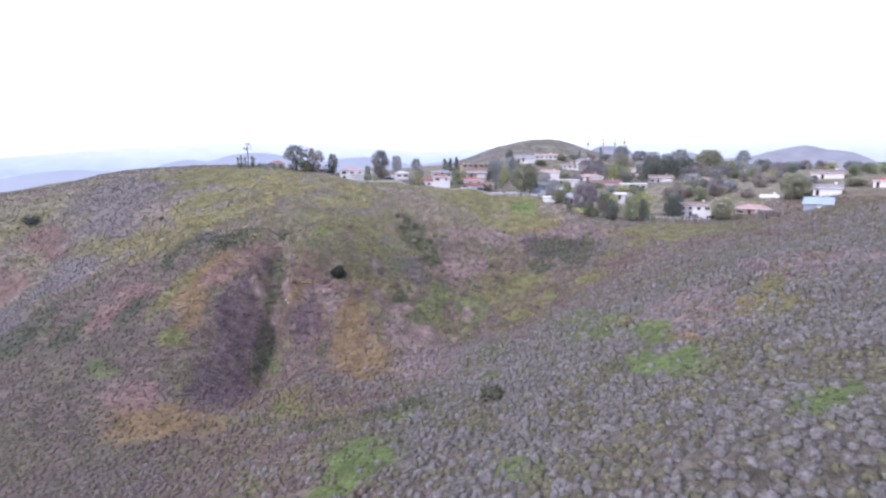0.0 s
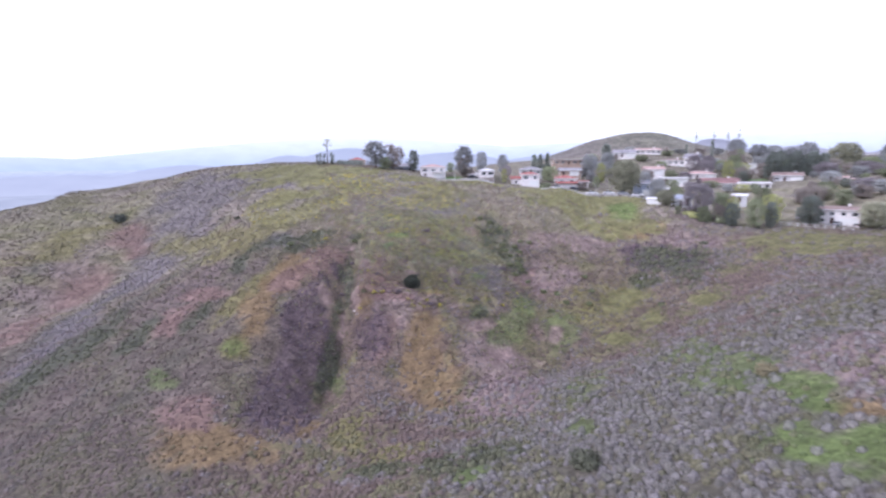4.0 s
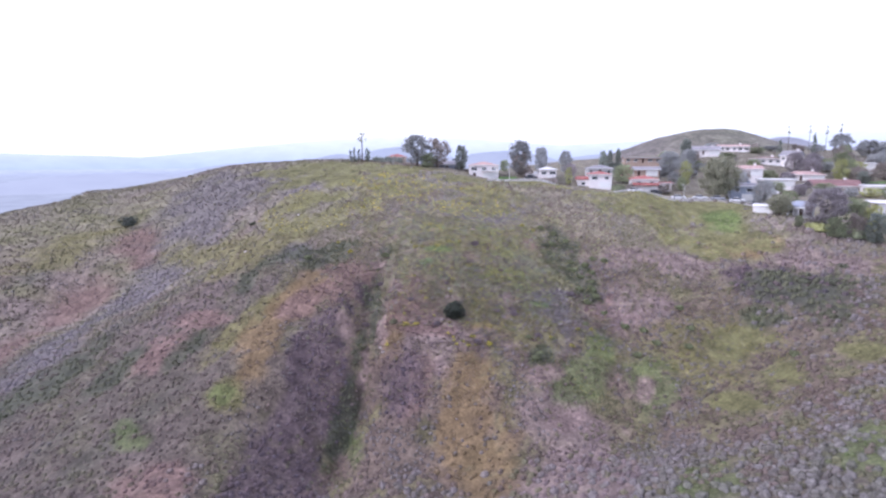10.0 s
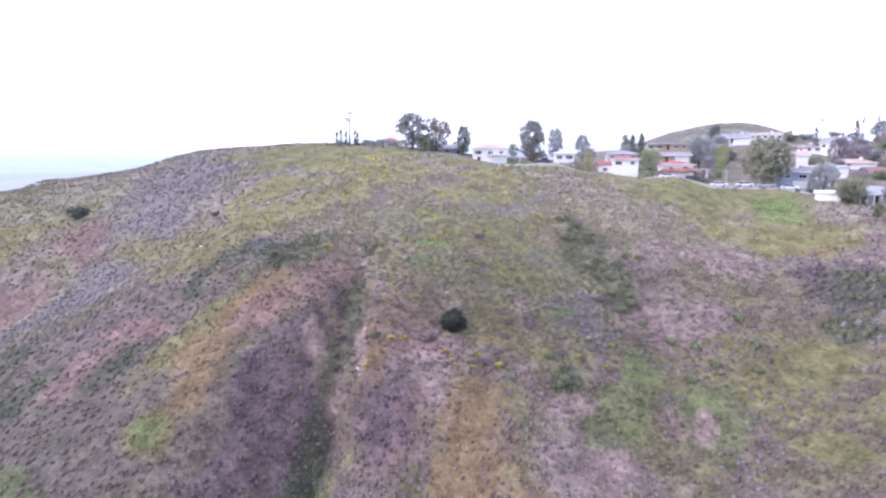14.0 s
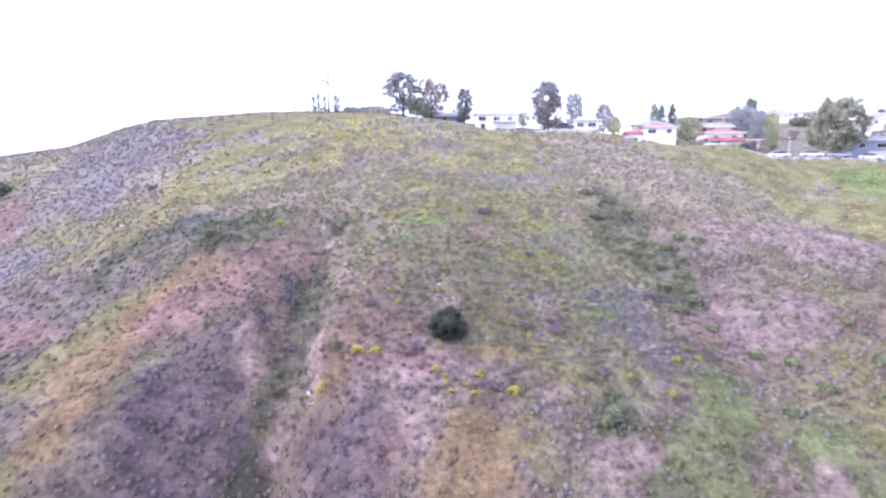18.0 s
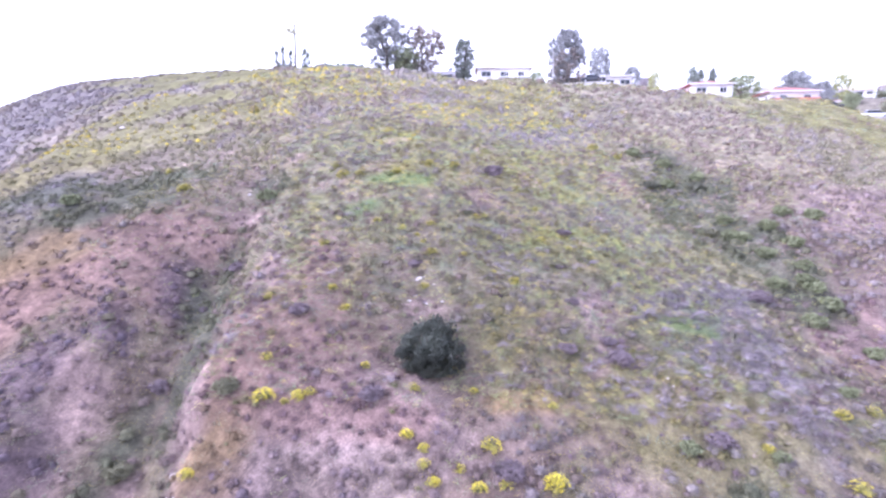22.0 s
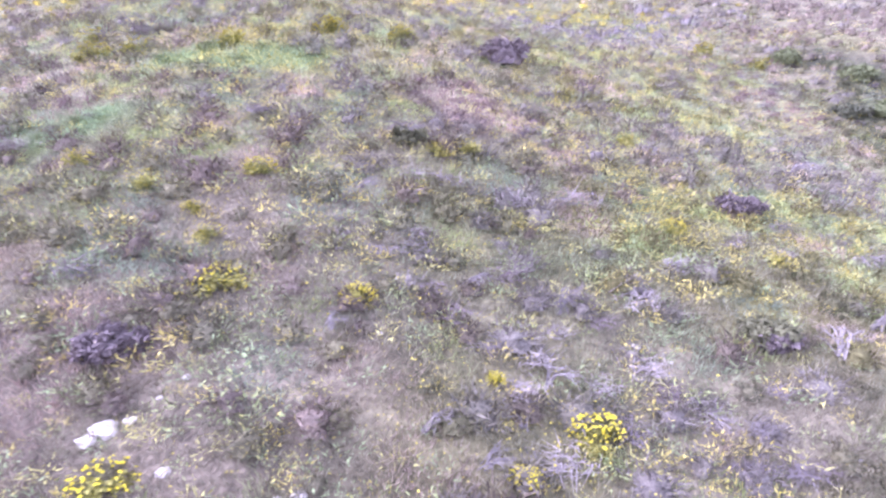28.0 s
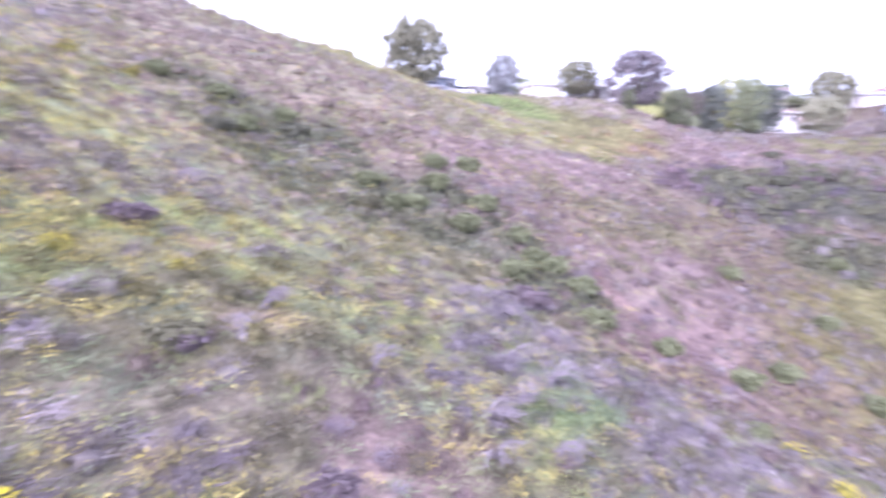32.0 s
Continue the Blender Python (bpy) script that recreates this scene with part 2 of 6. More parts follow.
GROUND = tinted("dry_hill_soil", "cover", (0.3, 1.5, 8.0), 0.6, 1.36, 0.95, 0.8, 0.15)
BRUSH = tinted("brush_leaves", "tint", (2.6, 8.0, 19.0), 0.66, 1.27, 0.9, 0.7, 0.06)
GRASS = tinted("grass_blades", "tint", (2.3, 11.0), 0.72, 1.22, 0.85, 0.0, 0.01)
def see_through(m, share):
    """Lets part of the light through thin leaves."""
    t = m.node_tree
    b = t.nodes["Principled BSDF"]
    out = [n for n in t.nodes if n.type == "OUTPUT_MATERIAL"][0]
    thin, both = t.nodes.new("ShaderNodeBsdfTranslucent"), t.nodes.new("ShaderNodeMixShader")
    both.inputs[0].default_value = share
    t.links.new(b.inputs["Base Color"].links[0].from_socket, thin.inputs["Color"])
    t.links.new(b.outputs["BSDF"], both.inputs[1])
    t.links.new(thin.outputs["BSDF"], both.inputs[2])
    t.links.new(both.outputs["Shader"], out.inputs["Surface"])
    return m


PETALS = plain("yellow_petals", (0.66, 0.56, 0.03), 0.6, grain=30, relief=0)
BARK = plain("bark", (0.15, 0.12, 0.1), 0.95, grain=9, amount=0.4, relief=0.03)
TWIG = plain("dead_twigs", (0.37, 0.325, 0.34), 0.95, grain=12, amount=0.35, relief=0.005)
DARK_LEAF = plain("dark_leathery_leaves", (0.088, 0.1, 0.075), 0.5, grain=5, amount=0.55, relief=0)
STONE = plain("chalky_stone", (0.6, 0.54, 0.52), 0.9, grain=7, amount=0.18, relief=0.03)
ASPHALT = plain("asphalt", (0.16, 0.155, 0.16), 0.9, grain=6, amount=0.25, relief=0.01)
CONCRETE = plain("concrete", (0.55, 0.53, 0.51), 0.85, grain=5, amount=0.15, relief=0.01)
GLASS = plain("window_glass", (0.03, 0.035, 0.045), 0.08, grain=1, amount=0.3, relief=0, spec=0.6)
METAL = plain("galvanised_steel", (0.5, 0.5, 0.5), 0.45, 0.8, grain=9, relief=0)
RUBBER = plain("tyre_rubber", (0.02, 0.02, 0.02), 0.85, grain=20, relief=0)
WHITE = plain("white_paint", (0.8, 0.79, 0.77), 0.6, grain=4, amount=0.08, relief=0.004)


# ---- building blocks ----
def mesh_of(name, verts, faces, material, tint=None, attribute="tint", smooth_faces=False):
    me = bpy.data.meshes.new(name)
    me.from_pydata([tuple(v) for v in verts], [], [tuple(f) for f in faces])
    me.materials.append(material)
    if tint is not None:
        at = me.color_attributes.new(attribute, "FLOAT_COLOR", "POINT")
        at.data.foreach_set("color", np.c_[tint, np.ones(len(tint))].astype(np.float32).ravel())
    if smooth_faces:
        me.polygons.foreach_set("use_smooth", np.ones(len(me.polygons), bool))
    me.update()
    return me


def big_mesh(name, verts, tris, material, tint=None, attribute="tint", corners=3, smooth_faces=False):
    """A mesh straight from arrays of vertices and of triangles or quads."""
    me = bpy.data.meshes.new(name)
    me.vertices.add(len(verts))
    me.vertices.foreach_set("co", np.asarray(verts, np.float32).ravel())
    me.loops.add(len(tris) * corners)
    me.loops.foreach_set("vertex_index", np.asarray(tris, np.int32).ravel())
    me.polygons.add(len(tris))
    me.polygons.foreach_set("loop_start", np.arange(0, len(tris) * corners, corners, dtype=np.int32))
    me.polygons.foreach_set("use_smooth", np.full(len(tris), smooth_faces))
    me.materials.append(material)
    me.update(calc_edges=True)
    if tint is not None:
        at = me.color_attributes.new(attribute, "FLOAT_COLOR", "POINT")
        at.data.foreach_set("color", np.c_[tint, np.ones(len(tint))].astype(np.float32).ravel())
    return me


def part(name, bm, material, parent, label="", at=None):
    """Links a bmesh, or a ready mesh, as one object under a thing or a part."""
    if isinstance(bm, bpy.types.Mesh):
        me = bm
    else:
        me = bpy.data.meshes.new(name)
        bm.to_mesh(me)
        bm.free()
    if material and not me.materials:
        me.materials.append(material)
    ob = new(name, me)
    ob.parent = parent
    if at is not None:
        ob.matrix_local = at
    if label:
        tagged(ob, label)
    return ob


def thing(name, m, label, category, group="", kind=""):
    ob = new(name)
    ob.empty_display_size = 0.3
    ob.matrix_world = m
    return tagged(ob, label, category, group, kind)


def box(x0, y0, z0, x1, y1, z1, bm=None, bevel=0.0):
    own = bm or bmesh.new()
    made = bmesh.ops.create_cube(own, size=1.0, matrix=Matrix.LocRotScale(((x0 + x1) / 2, (y0 + y1) / 2, (z0 + z1) / 2), None, (x1 - x0, y1 - y0, z1 - z0)))
    if bevel:
        edges = list({e for v in made["verts"] for e in v.link_edges})
        bmesh.ops.bevel(own, geom=edges, offset=bevel, segments=1, affect="EDGES")
    return own


def tube(points, radii, sides=6, bm=None):
    """A tapered tube along points."""
    own = bm or bmesh.new()
    rings = []
    for k, (p, r) in enumerate(zip(points, radii)):
        p = Vector(p)
        a, b = Vector(points[max(k - 1, 0)]), Vector(points[min(k + 1, len(points) - 1)])
        d = (b - a).normalized()
        u = d.orthogonal().normalized()
        v = d.cross(u)
        rings.append([own.verts.new(p + r * (math.cos(math.tau * i / sides) * u + math.sin(math.tau * i / sides) * v)) for i in range(sides)])
    for lo, hi in zip(rings, rings[1:]):
        for i in range(sides):
            own.faces.new((lo[i], lo[(i + 1) % sides], hi[(i + 1) % sides], hi[i]))
    own.faces.new(rings[-1])
    own.faces.new(rings[0][::-1])
    return own


# ---- what grows where ----
# patches: x, y, half-width, half-depth, turn in degrees
PATCHES = {
    "bloom": [(-18.3, 200.4, 15.9, 9.6, 1), (-34.6, 181.4, 10.7, 6.1, 30), (-50.3, 194.5, 8.7, 7.2, 26), (-33.3, 180.1, 11.3, 4.1, 29), (-37.8, 182.1, 8.6, 4.5, 0), (-25.7, 185.2, 5.9, 3.2, -26), (-12.5, 197.1, 12.2, 8.2, 16), (-49.9, 181.6, 7.9, 3.9, -60), (11, 197.4, 11.1, 4.2, -10), (8.3, 190.5, 9.7, 4.3, 13), (10.3, 190.4, 18.4, 5.8, 17)] + [(-17.4, 199.9, 11.7, 5.8, -10), (-32.1, 180.8, 7, 3.8, 19), (-22.8, 185.5, 4.9, 3.3, -43), (-16.2, 198.1, 12.3, 7.1, -14), (-24.2, 183.8, 6.1, 3.3, -14), (-5, 170.8, 3.6, 2.6, 38)],
    "lavender": [(-82.8, 215.4, 24, 16.7, -21), (-84.7, 188.6, 22.8, 14.4, 49), (-99, 149.1, 18, 9.5, 87), (-77.7, 217, 22.5, 14.1, -15), (23.4, 144.7, 10.2, 6.1, 70), (24.7, 148.5, 7.5, 4.8, 75), (19.3, 150.4, 2.8, 1.3, -2), (6.9, 188.3, 17.7, 6.9, 15), (14.9, 189.3, 11.4, 6.6, 25), (-40, 166.5, 6.2, 4.8, -44), (19.6, 149.6, 2.6, 1.4, -9), (24, 153, 7.2, 1.7, 25)] + [(-82.9, 212.9, 17.9, 9.5, -29), (-65.8, 216.4, 17, 9.5, -23), (-53.4, 210, 19.1, 10.7, -6), (-86.5, 202, 16.1, 7.7, 4)],
    "red": [(-7.5, 139.1, 3.6, 1.8, -3), (-1.4, 138.6, 3.2, 1.5, 3), (-8.9, 142.3, 2.1, 1.8, 65), (-48, 106, 8, 6, -15), (-102.2, 201.4, 9.1, 8.7, -62), (-111.3, 183.5, 13.6, 7.6, 52), (-116.7, 159.7, 11.8, 6, -77), (-59.8, 149, 7.3, 3.3, -13), (-63.5, 139.5, 6.7, 6.7, -79), (-24.3, 157.9, 7.8, 3.3, -5), (-26.5, 151.7, 6, 4.3, 1), (-34.2, 149.1, 7.3, 4, 35), (-24.2, 157.1, 7.3, 2.9, -4), (-8.9, 146.4, 8.7, 6.7, -66), (-7.3, 144.2, 5.1, 3.5, -6), (-7.1, 127.7, 7, 4.6, 79), (-4, 139.4, 5.3, 2.2, -1), (4.9, 160.3, 3, 2.1, 5), (22.3, 173.8, 3.3, 3.2, -87), (35.2, 151.7, 5.6, 2.7, 52), (-6.1, 158.7, 2.4, 1.6, 44)],
    "ochre": [(-12, 137, 2.5, 7, 0), (-39.8, 135.3, 9.7, 5.4, -81), (-36.7, 149.7, 8.5, 6.1, 56), (-38.9, 147.3, 6.5, 4.2, 65), (4.5, 115.5, 12.7, 8.5, -90), (3.7, 127.3, 7.4, 5.8, 81), (-24, 104.3, 8, 4.2, -71), (4.6, 118.1, 9.9, 7.8, -48), (-41.4, 139.4, 7.7, 5.3, 86), (52.6, 45.5, 4.4, 2, -81), (52.1, 46.8, 3.6, 1.6, -66), (-42.6, 96.7, 14.7, 6.4, -13), (5.1, 129.5, 4.8, 4, -10), (75.3, 169.2, 10.4, 6.7, -30), (6.9, 140.5, 3.3, 1.2, 5)],
    "olive": [(-11, 147, 2.5, 9, -8), (-127.8, 201.8, 24.5, 7.9, 41), (-44.4, 124.6, 5.7, 3.5, -37), (-46.6, 144.3, 14.9, 3.9, 56), (-12.7, 98.8, 6.3, 5.8, 63), (-13.3, 96.9, 9.1, 4.7, -80), (-3.8, 83, 7.9, 5.5, 31), (-50.1, 172.5, 16.3, 7.6, 21), (-69.9, 185.1, 30, 5.6, -32), (6.1, 144.9, 3.7, 1.8, -88), (17.5, 157, 5.5, 2.7, 32), (8.9, 169.4, 19.1, 6.9, 30), (13.1, 156.9, 7.2, 3.7, 22), (19, 140, 7.5, 5.6, 22), (55.7, 137.8, 12, 10.2, 60), (68.7, 44.7, 11, 4.7, 55), (6.1, 144.9, 2.6, 2.2, 66)],
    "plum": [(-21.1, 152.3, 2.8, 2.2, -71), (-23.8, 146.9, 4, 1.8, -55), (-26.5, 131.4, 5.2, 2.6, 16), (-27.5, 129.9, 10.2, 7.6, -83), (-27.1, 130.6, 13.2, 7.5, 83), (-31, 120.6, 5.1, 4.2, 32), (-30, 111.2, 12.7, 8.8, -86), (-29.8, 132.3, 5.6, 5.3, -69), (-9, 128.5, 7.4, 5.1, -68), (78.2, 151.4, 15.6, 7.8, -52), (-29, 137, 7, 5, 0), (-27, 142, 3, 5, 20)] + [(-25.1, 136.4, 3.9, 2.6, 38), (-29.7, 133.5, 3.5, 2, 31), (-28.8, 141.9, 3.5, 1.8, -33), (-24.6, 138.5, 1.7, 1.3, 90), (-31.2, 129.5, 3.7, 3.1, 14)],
    "mauve": [(90.3, 155.2, 13.4, 7.4, -39), (42.3, 153.2, 7.8, 6.5, 58), (57.7, 166.1, 9.6, 5.1, -20), (42.9, 166.4, 6.5, 5.1, 51), (19.1, 140.9, 5.5, 2.3, -3), (45.8, 151.7, 8.5, 5.3, -11), (60.3, 58, 14.9, 6.7, 66), (63.9, 53.5, 15.1, 6.7, 66), (21.2, 102.8, 13.2, 10.2, -87), (22.6, 121.7, 7.2, 4.5, 46), (18.9, 120.3, 7.2, 6.1, 5), (23.1, 116.7, 9.9, 7.2, 26), (84.5, 52.4, 12.6, 8.3, -86), (13.9, 135.9, 4.6, 1.4, 8), (-4.1, 136, 8.7, 8, -40)],
    "bare": [(-23.1, 141.9, 3.7, 2.3, -61), (-15.1, 140.4, 4.3, 1, -76), (-23.1, 141, 3.2, 1.7, -52), (-14.4, 139.5, 1.9, 0.8, -57), (-18.8, 134.4, 1.3, 0.8, 79), (-18.4, 137.1, 3.9, 0.8, -84), (17.5, 128.1, 2.6, 2, 56), (21.9, 120.7, 4.8, 2.6, 30), (13.8, 148.4, 3.2, 1.7, 78), (0, 147, 2.2, 0.8, 5)] + [(39, 149.5, 5.9, 1.2, -8), (38.7, 145.6, 3.1, 1.4, -59), (-18.7, 160.3, 3.3, 1.1, -13), (19.6, 128.8, 3.8, 1.7, 14), (14.3, 149.6, 1.5, 0.8, 15), (13.4, 144.9, 2.4, 1.4, 48), (34.6, 151.4, 1.8, 1.1, 28), (38.5, 127.6, 3.2, 1.7, 62), (-12.6, 150.8, 4.4, 1.6, -58)],
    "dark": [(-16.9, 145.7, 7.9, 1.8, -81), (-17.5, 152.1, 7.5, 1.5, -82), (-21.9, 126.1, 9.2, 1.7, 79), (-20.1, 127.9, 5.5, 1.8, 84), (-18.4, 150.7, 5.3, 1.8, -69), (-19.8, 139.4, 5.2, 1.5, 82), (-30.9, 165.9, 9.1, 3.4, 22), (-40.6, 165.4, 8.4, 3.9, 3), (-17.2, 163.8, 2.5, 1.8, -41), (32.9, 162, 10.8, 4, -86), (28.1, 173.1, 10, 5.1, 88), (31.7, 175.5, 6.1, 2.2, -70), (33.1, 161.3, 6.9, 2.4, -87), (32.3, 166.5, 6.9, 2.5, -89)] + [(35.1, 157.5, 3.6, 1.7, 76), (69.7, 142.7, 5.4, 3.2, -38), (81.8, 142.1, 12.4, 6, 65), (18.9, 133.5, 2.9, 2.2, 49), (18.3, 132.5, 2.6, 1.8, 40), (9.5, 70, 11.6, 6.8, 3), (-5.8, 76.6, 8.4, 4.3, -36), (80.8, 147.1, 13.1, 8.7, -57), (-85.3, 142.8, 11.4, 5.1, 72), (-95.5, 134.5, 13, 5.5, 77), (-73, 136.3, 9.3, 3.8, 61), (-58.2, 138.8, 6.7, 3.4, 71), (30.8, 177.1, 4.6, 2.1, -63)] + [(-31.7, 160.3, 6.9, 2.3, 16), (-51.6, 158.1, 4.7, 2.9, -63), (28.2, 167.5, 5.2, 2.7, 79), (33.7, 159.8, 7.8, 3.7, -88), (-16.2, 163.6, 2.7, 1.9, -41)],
    "green": [(45.4, 37.6, 9.5, 6.2, -78), (-1.5, 47.2, 11, 6.4, 65), (16.8, 27.4, 5.5, 2.9, -87), (8.6, 62.6, 4.4, 3, 62), (27.4, 71.6, 7.6, 2.7, 83), (33.9, 139.2, 6.6, 1.9, 78), (24.8, 127.8, 6.3, 4.1, 47), (41.9, 129.5, 6.2, 3.1, 63), (27.9, 130, 6.5, 4.2, 56), (41.1, 129.4, 8.1, 5, 67), (-58.2, 116.7, 4.1, 2.2, -24), (-60.7, 119.3, 3.7, 1.6, -25), (-44.9, 124.4, 4.3, 2.3, -29)] + [(32.3, 139.1, 6.2, 2.9, 63), (20.6, 148.4, 1.9, 0.9, -9), (-2.3, 161, 3.5, 1.7, 5), (-6.1, 157.4, 2.7, 1.2, 1), (-18.3, 122, 5.6, 1.9, -78), (53.6, 56.2, 9.1, 3.8, 78), (51.7, 71.4, 10.2, 7.5, -88), (54.7, 88.1, 10.4, 5.8, 77), (42.3, 10.4, 7.5, 3.4, 22), (21.8, 148.2, 1.6, 1, 5), (35.7, 93.6, 10.4, 5.8, 63)] + [(78.1, 183.9, 9.3, 5.4, 82), (-4.2, 161.4, 3.8, 1.4, -8)],
    "meadow": [(-36.6, 193.1, 7.8, 3.4, -8), (-44.7, 192, 7.4, 6.4, 67), (22, 209, 44, 8, -5), (66, 200, 34, 9, -8), (-45, 226, 30, 9, 6), (74, 197, 24, 9, -6), (78.1, 176.9, 8.9, 6.2, -63), (76.1, 173.4, 10.7, 6.0, -32), (59.9, 137.1, 7.7, 6.6, -9), (75.2, 120.3, 5.1, 3, -84), (53.5, 119.2, 5.5, 3.4, -60), (60.4, 136.8, 9.2, 7.2, -1), (63.6, 124.4, 7.2, 4.3, 61), (53.3, 119.7, 5.7, 2.8, -39), (117.4, 137.8, 22.5, 19.2, -65), (113.9, 140.9, 14, 11.2, -64), (-29.1, 216.5, 33.7, 12.3, -5), (71.9, 176.4, 8.9, 5.2, 57), (-20.7, 219.1, 22.6, 12.6, 3), (-49.6, 211.5, 15.7, 6.7, 19), (68.2, 167.5, 8.6, 3.4, -19), (64, 174.4, 7.5, 5.1, -23)] + [(-35.9, 206.8, 11.4, 7, -43), (-40.1, 216, 12.3, 8.2, -33), (57.9, 195.1, 14.1, 5.9, -6), (75.2, 189.4, 12.6, 9.3, -71), (78.6, 168.3, 9.5, 3.4, -29), (51.9, 190.2, 12.9, 5.3, -11), (66.2, 186.8, 11.8, 5.2, 44), (76, 192.1, 14.8, 11.5, 88)],
}
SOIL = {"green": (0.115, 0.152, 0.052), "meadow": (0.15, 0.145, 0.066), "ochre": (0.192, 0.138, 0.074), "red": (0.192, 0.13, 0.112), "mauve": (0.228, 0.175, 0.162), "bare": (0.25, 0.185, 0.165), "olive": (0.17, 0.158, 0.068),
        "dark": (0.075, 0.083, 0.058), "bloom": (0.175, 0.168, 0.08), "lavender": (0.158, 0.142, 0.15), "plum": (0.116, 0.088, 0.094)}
STRENGTH = {"mauve": 0.75, "green": 0.92, "meadow": 0.95, "ochre": 0.88, "red": 0.85, "bare": 0.8, "dark": 0.8, "bloom": 0.78, "lavender": 0.75, "plum": 0.86, "olive": 0.75}
LAYERS = ("lavender", "mauve", "olive", "ochre", "red", "plum", "meadow", "bloom", "dark", "green", "bare")


def patch(kind, x, y):
    """How much of that cover grows at a place, 0 to 1, breaking up towards its edges."""
    seed = LAYERS.index(kind)
    ragged = 0.9 * (fnoise(x, y, 7, 21) - 0.5)
    most = np.zeros(np.shape(x))
    for a, b, rx, ry, turn in PATCHES[kind]:
        c, s = math.cos(radians(turn)), math.sin(radians(turn))
        u, v = ((x - a) * c + (y - b) * s) / rx, (-(x - a) * s + (y - b) * c) / ry
        most = np.maximum(most, 1 - smooth(np.hypot(u, v) + ragged, 0.2, 1.55))
    broken = most + most * (1.1 * (fnoise(x, y, 3.6, 110 + seed) - 0.5) + 0.7 * (vnoise(x, y, 1.1, 130 + seed) - 0.5))
    much = smooth(broken, 0.15, 0.82) * STRENGTH[kind]
    return much * (1 - 0.35 * smooth(y, 55, 75) * (1 - smooth(y, 140, 150))) if kind == "green" else much


def sage_slope(x, y):
    """How far a place lies on the near slope of grey sage."""
    wide = 24 * (1 - smooth(y, 48, 84))
    edge = x - 0.25 * (110 - y) + 16 * (fnoise(x, y, 12, 37) - 0.5) + wide
    return smooth(edge, -8, 22) * (1 - smooth(y + 24 * (fnoise(x, y, 14, 39) - 0.5), 70, 118))


def cover(x, y):
    """Colour of the ground."""
    n = fnoise(x, y, 22, 31)[:, None]
    m = fnoise(x, y, 5, 33)[:, None]
    up = np.maximum(smooth(y + 0.25 * np.abs(x), 160, 205), 0.85 * smooth(y, 143, 152) * (1 - smooth(np.abs(x - 8), 16, 34)))[:, None]
    low = np.array((0.158, 0.115, 0.102)) * (1 - n) + np.array((0.145, 0.125, 0.085)) * n
    high = np.array((0.225, 0.19, 0.172)) * (1 - n) + np.array((0.2, 0.19, 0.118)) * n
    col = low * (1 - up) + high * up
    grassy = 0.55 * smooth(m, 0.48, 0.72)
    col = col * (1 - grassy) + np.array((0.15, 0.15, 0.065)) * grassy
    # rills that run down the western flank
    rill = vnoise(0.83 * x - 0.56 * y, 0.22 * (0.56 * x + 0.83 * y), 6.5, 35)
    flank = smooth(-x, 40, 60) * (1 - smooth(y, 190, 210))
    for k, tone in ((0.5 * flank * smooth(rill, 0.55, 0.85), (0.1, 0.105, 0.08)), (0.4 * flank * smooth(1 - rill, 0.55, 0.85), (0.21, 0.15, 0.145))):
        col = col * (1 - k[:, None]) + np.array(tone) * k[:, None]
    # soil colour darkened on the sage slope for the shade between shrubs
    sagey = 0.75 * sage_slope(x, y)[:, None]
    col = col * (1 - sagey) + np.array((0.12, 0.112, 0.09)) * sagey
    brushed = 0.6 * smooth(-x + 14 * (fnoise(x, y, 16, 43) - 0.5), 26, 48)[:, None] * (1 - up)
    col = col * (1 - brushed) + np.array((0.112, 0.098, 0.088)) * brushed
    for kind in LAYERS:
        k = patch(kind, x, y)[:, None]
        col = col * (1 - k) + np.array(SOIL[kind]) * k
    # the upper slope's veil of haze, put into the soil as a lighter tone
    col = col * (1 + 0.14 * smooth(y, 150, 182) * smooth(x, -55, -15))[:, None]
    town = (smooth(y, 212, 226) * smooth(x, -8, 10))[:, None]
    return col * (1 - 0.7 * town) + np.array((0.17, 0.155, 0.12)) * 0.7 * town


# ---- the ground: one sheet to the horizon, finest where the camera goes ----
def spaced(lo, hi, step, far_lo, far_hi):
    inner = np.arange(lo, hi + step / 2, step)
    left, right, s = [], [], step
    p = lo
    while p > far_lo:
        s *= 1.13
        p -= s
        left.append(p)
    p, s = inner[-1], step
    while p < far_hi:
        s *= 1.13
        p += s
        right.append(p)
    return np.r_[left[::-1], inner, right]


def ground_sheet():
    gx, gy = spaced(-70, 110, 0.75, -5200, 5200), spaced(8, 225, 0.75, -5200, 5200)
    xx, yy = np.meshgrid(gx, gy)
    x, y = xx.ravel(), yy.ravel()
    verts = np.c_[x, y, land(x, y)]
    w = len(gx)
    k = (np.arange(len(gy) - 1)[:, None] * w + np.arange(w - 1)[None, :]).ravel()
    quads = np.c_[k, k + 1, k + w + 1, k + w]
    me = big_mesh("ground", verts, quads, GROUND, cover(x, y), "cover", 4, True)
    return tagged(new("ground", me), "dry brushy hillside of pinkish soil and spring grass", "ground", kind="structure")


ground_sheet()


# ---- shrubs and grass: unit plants, set out in one mesh a kind ----
rng = np.random.default_rng(11)


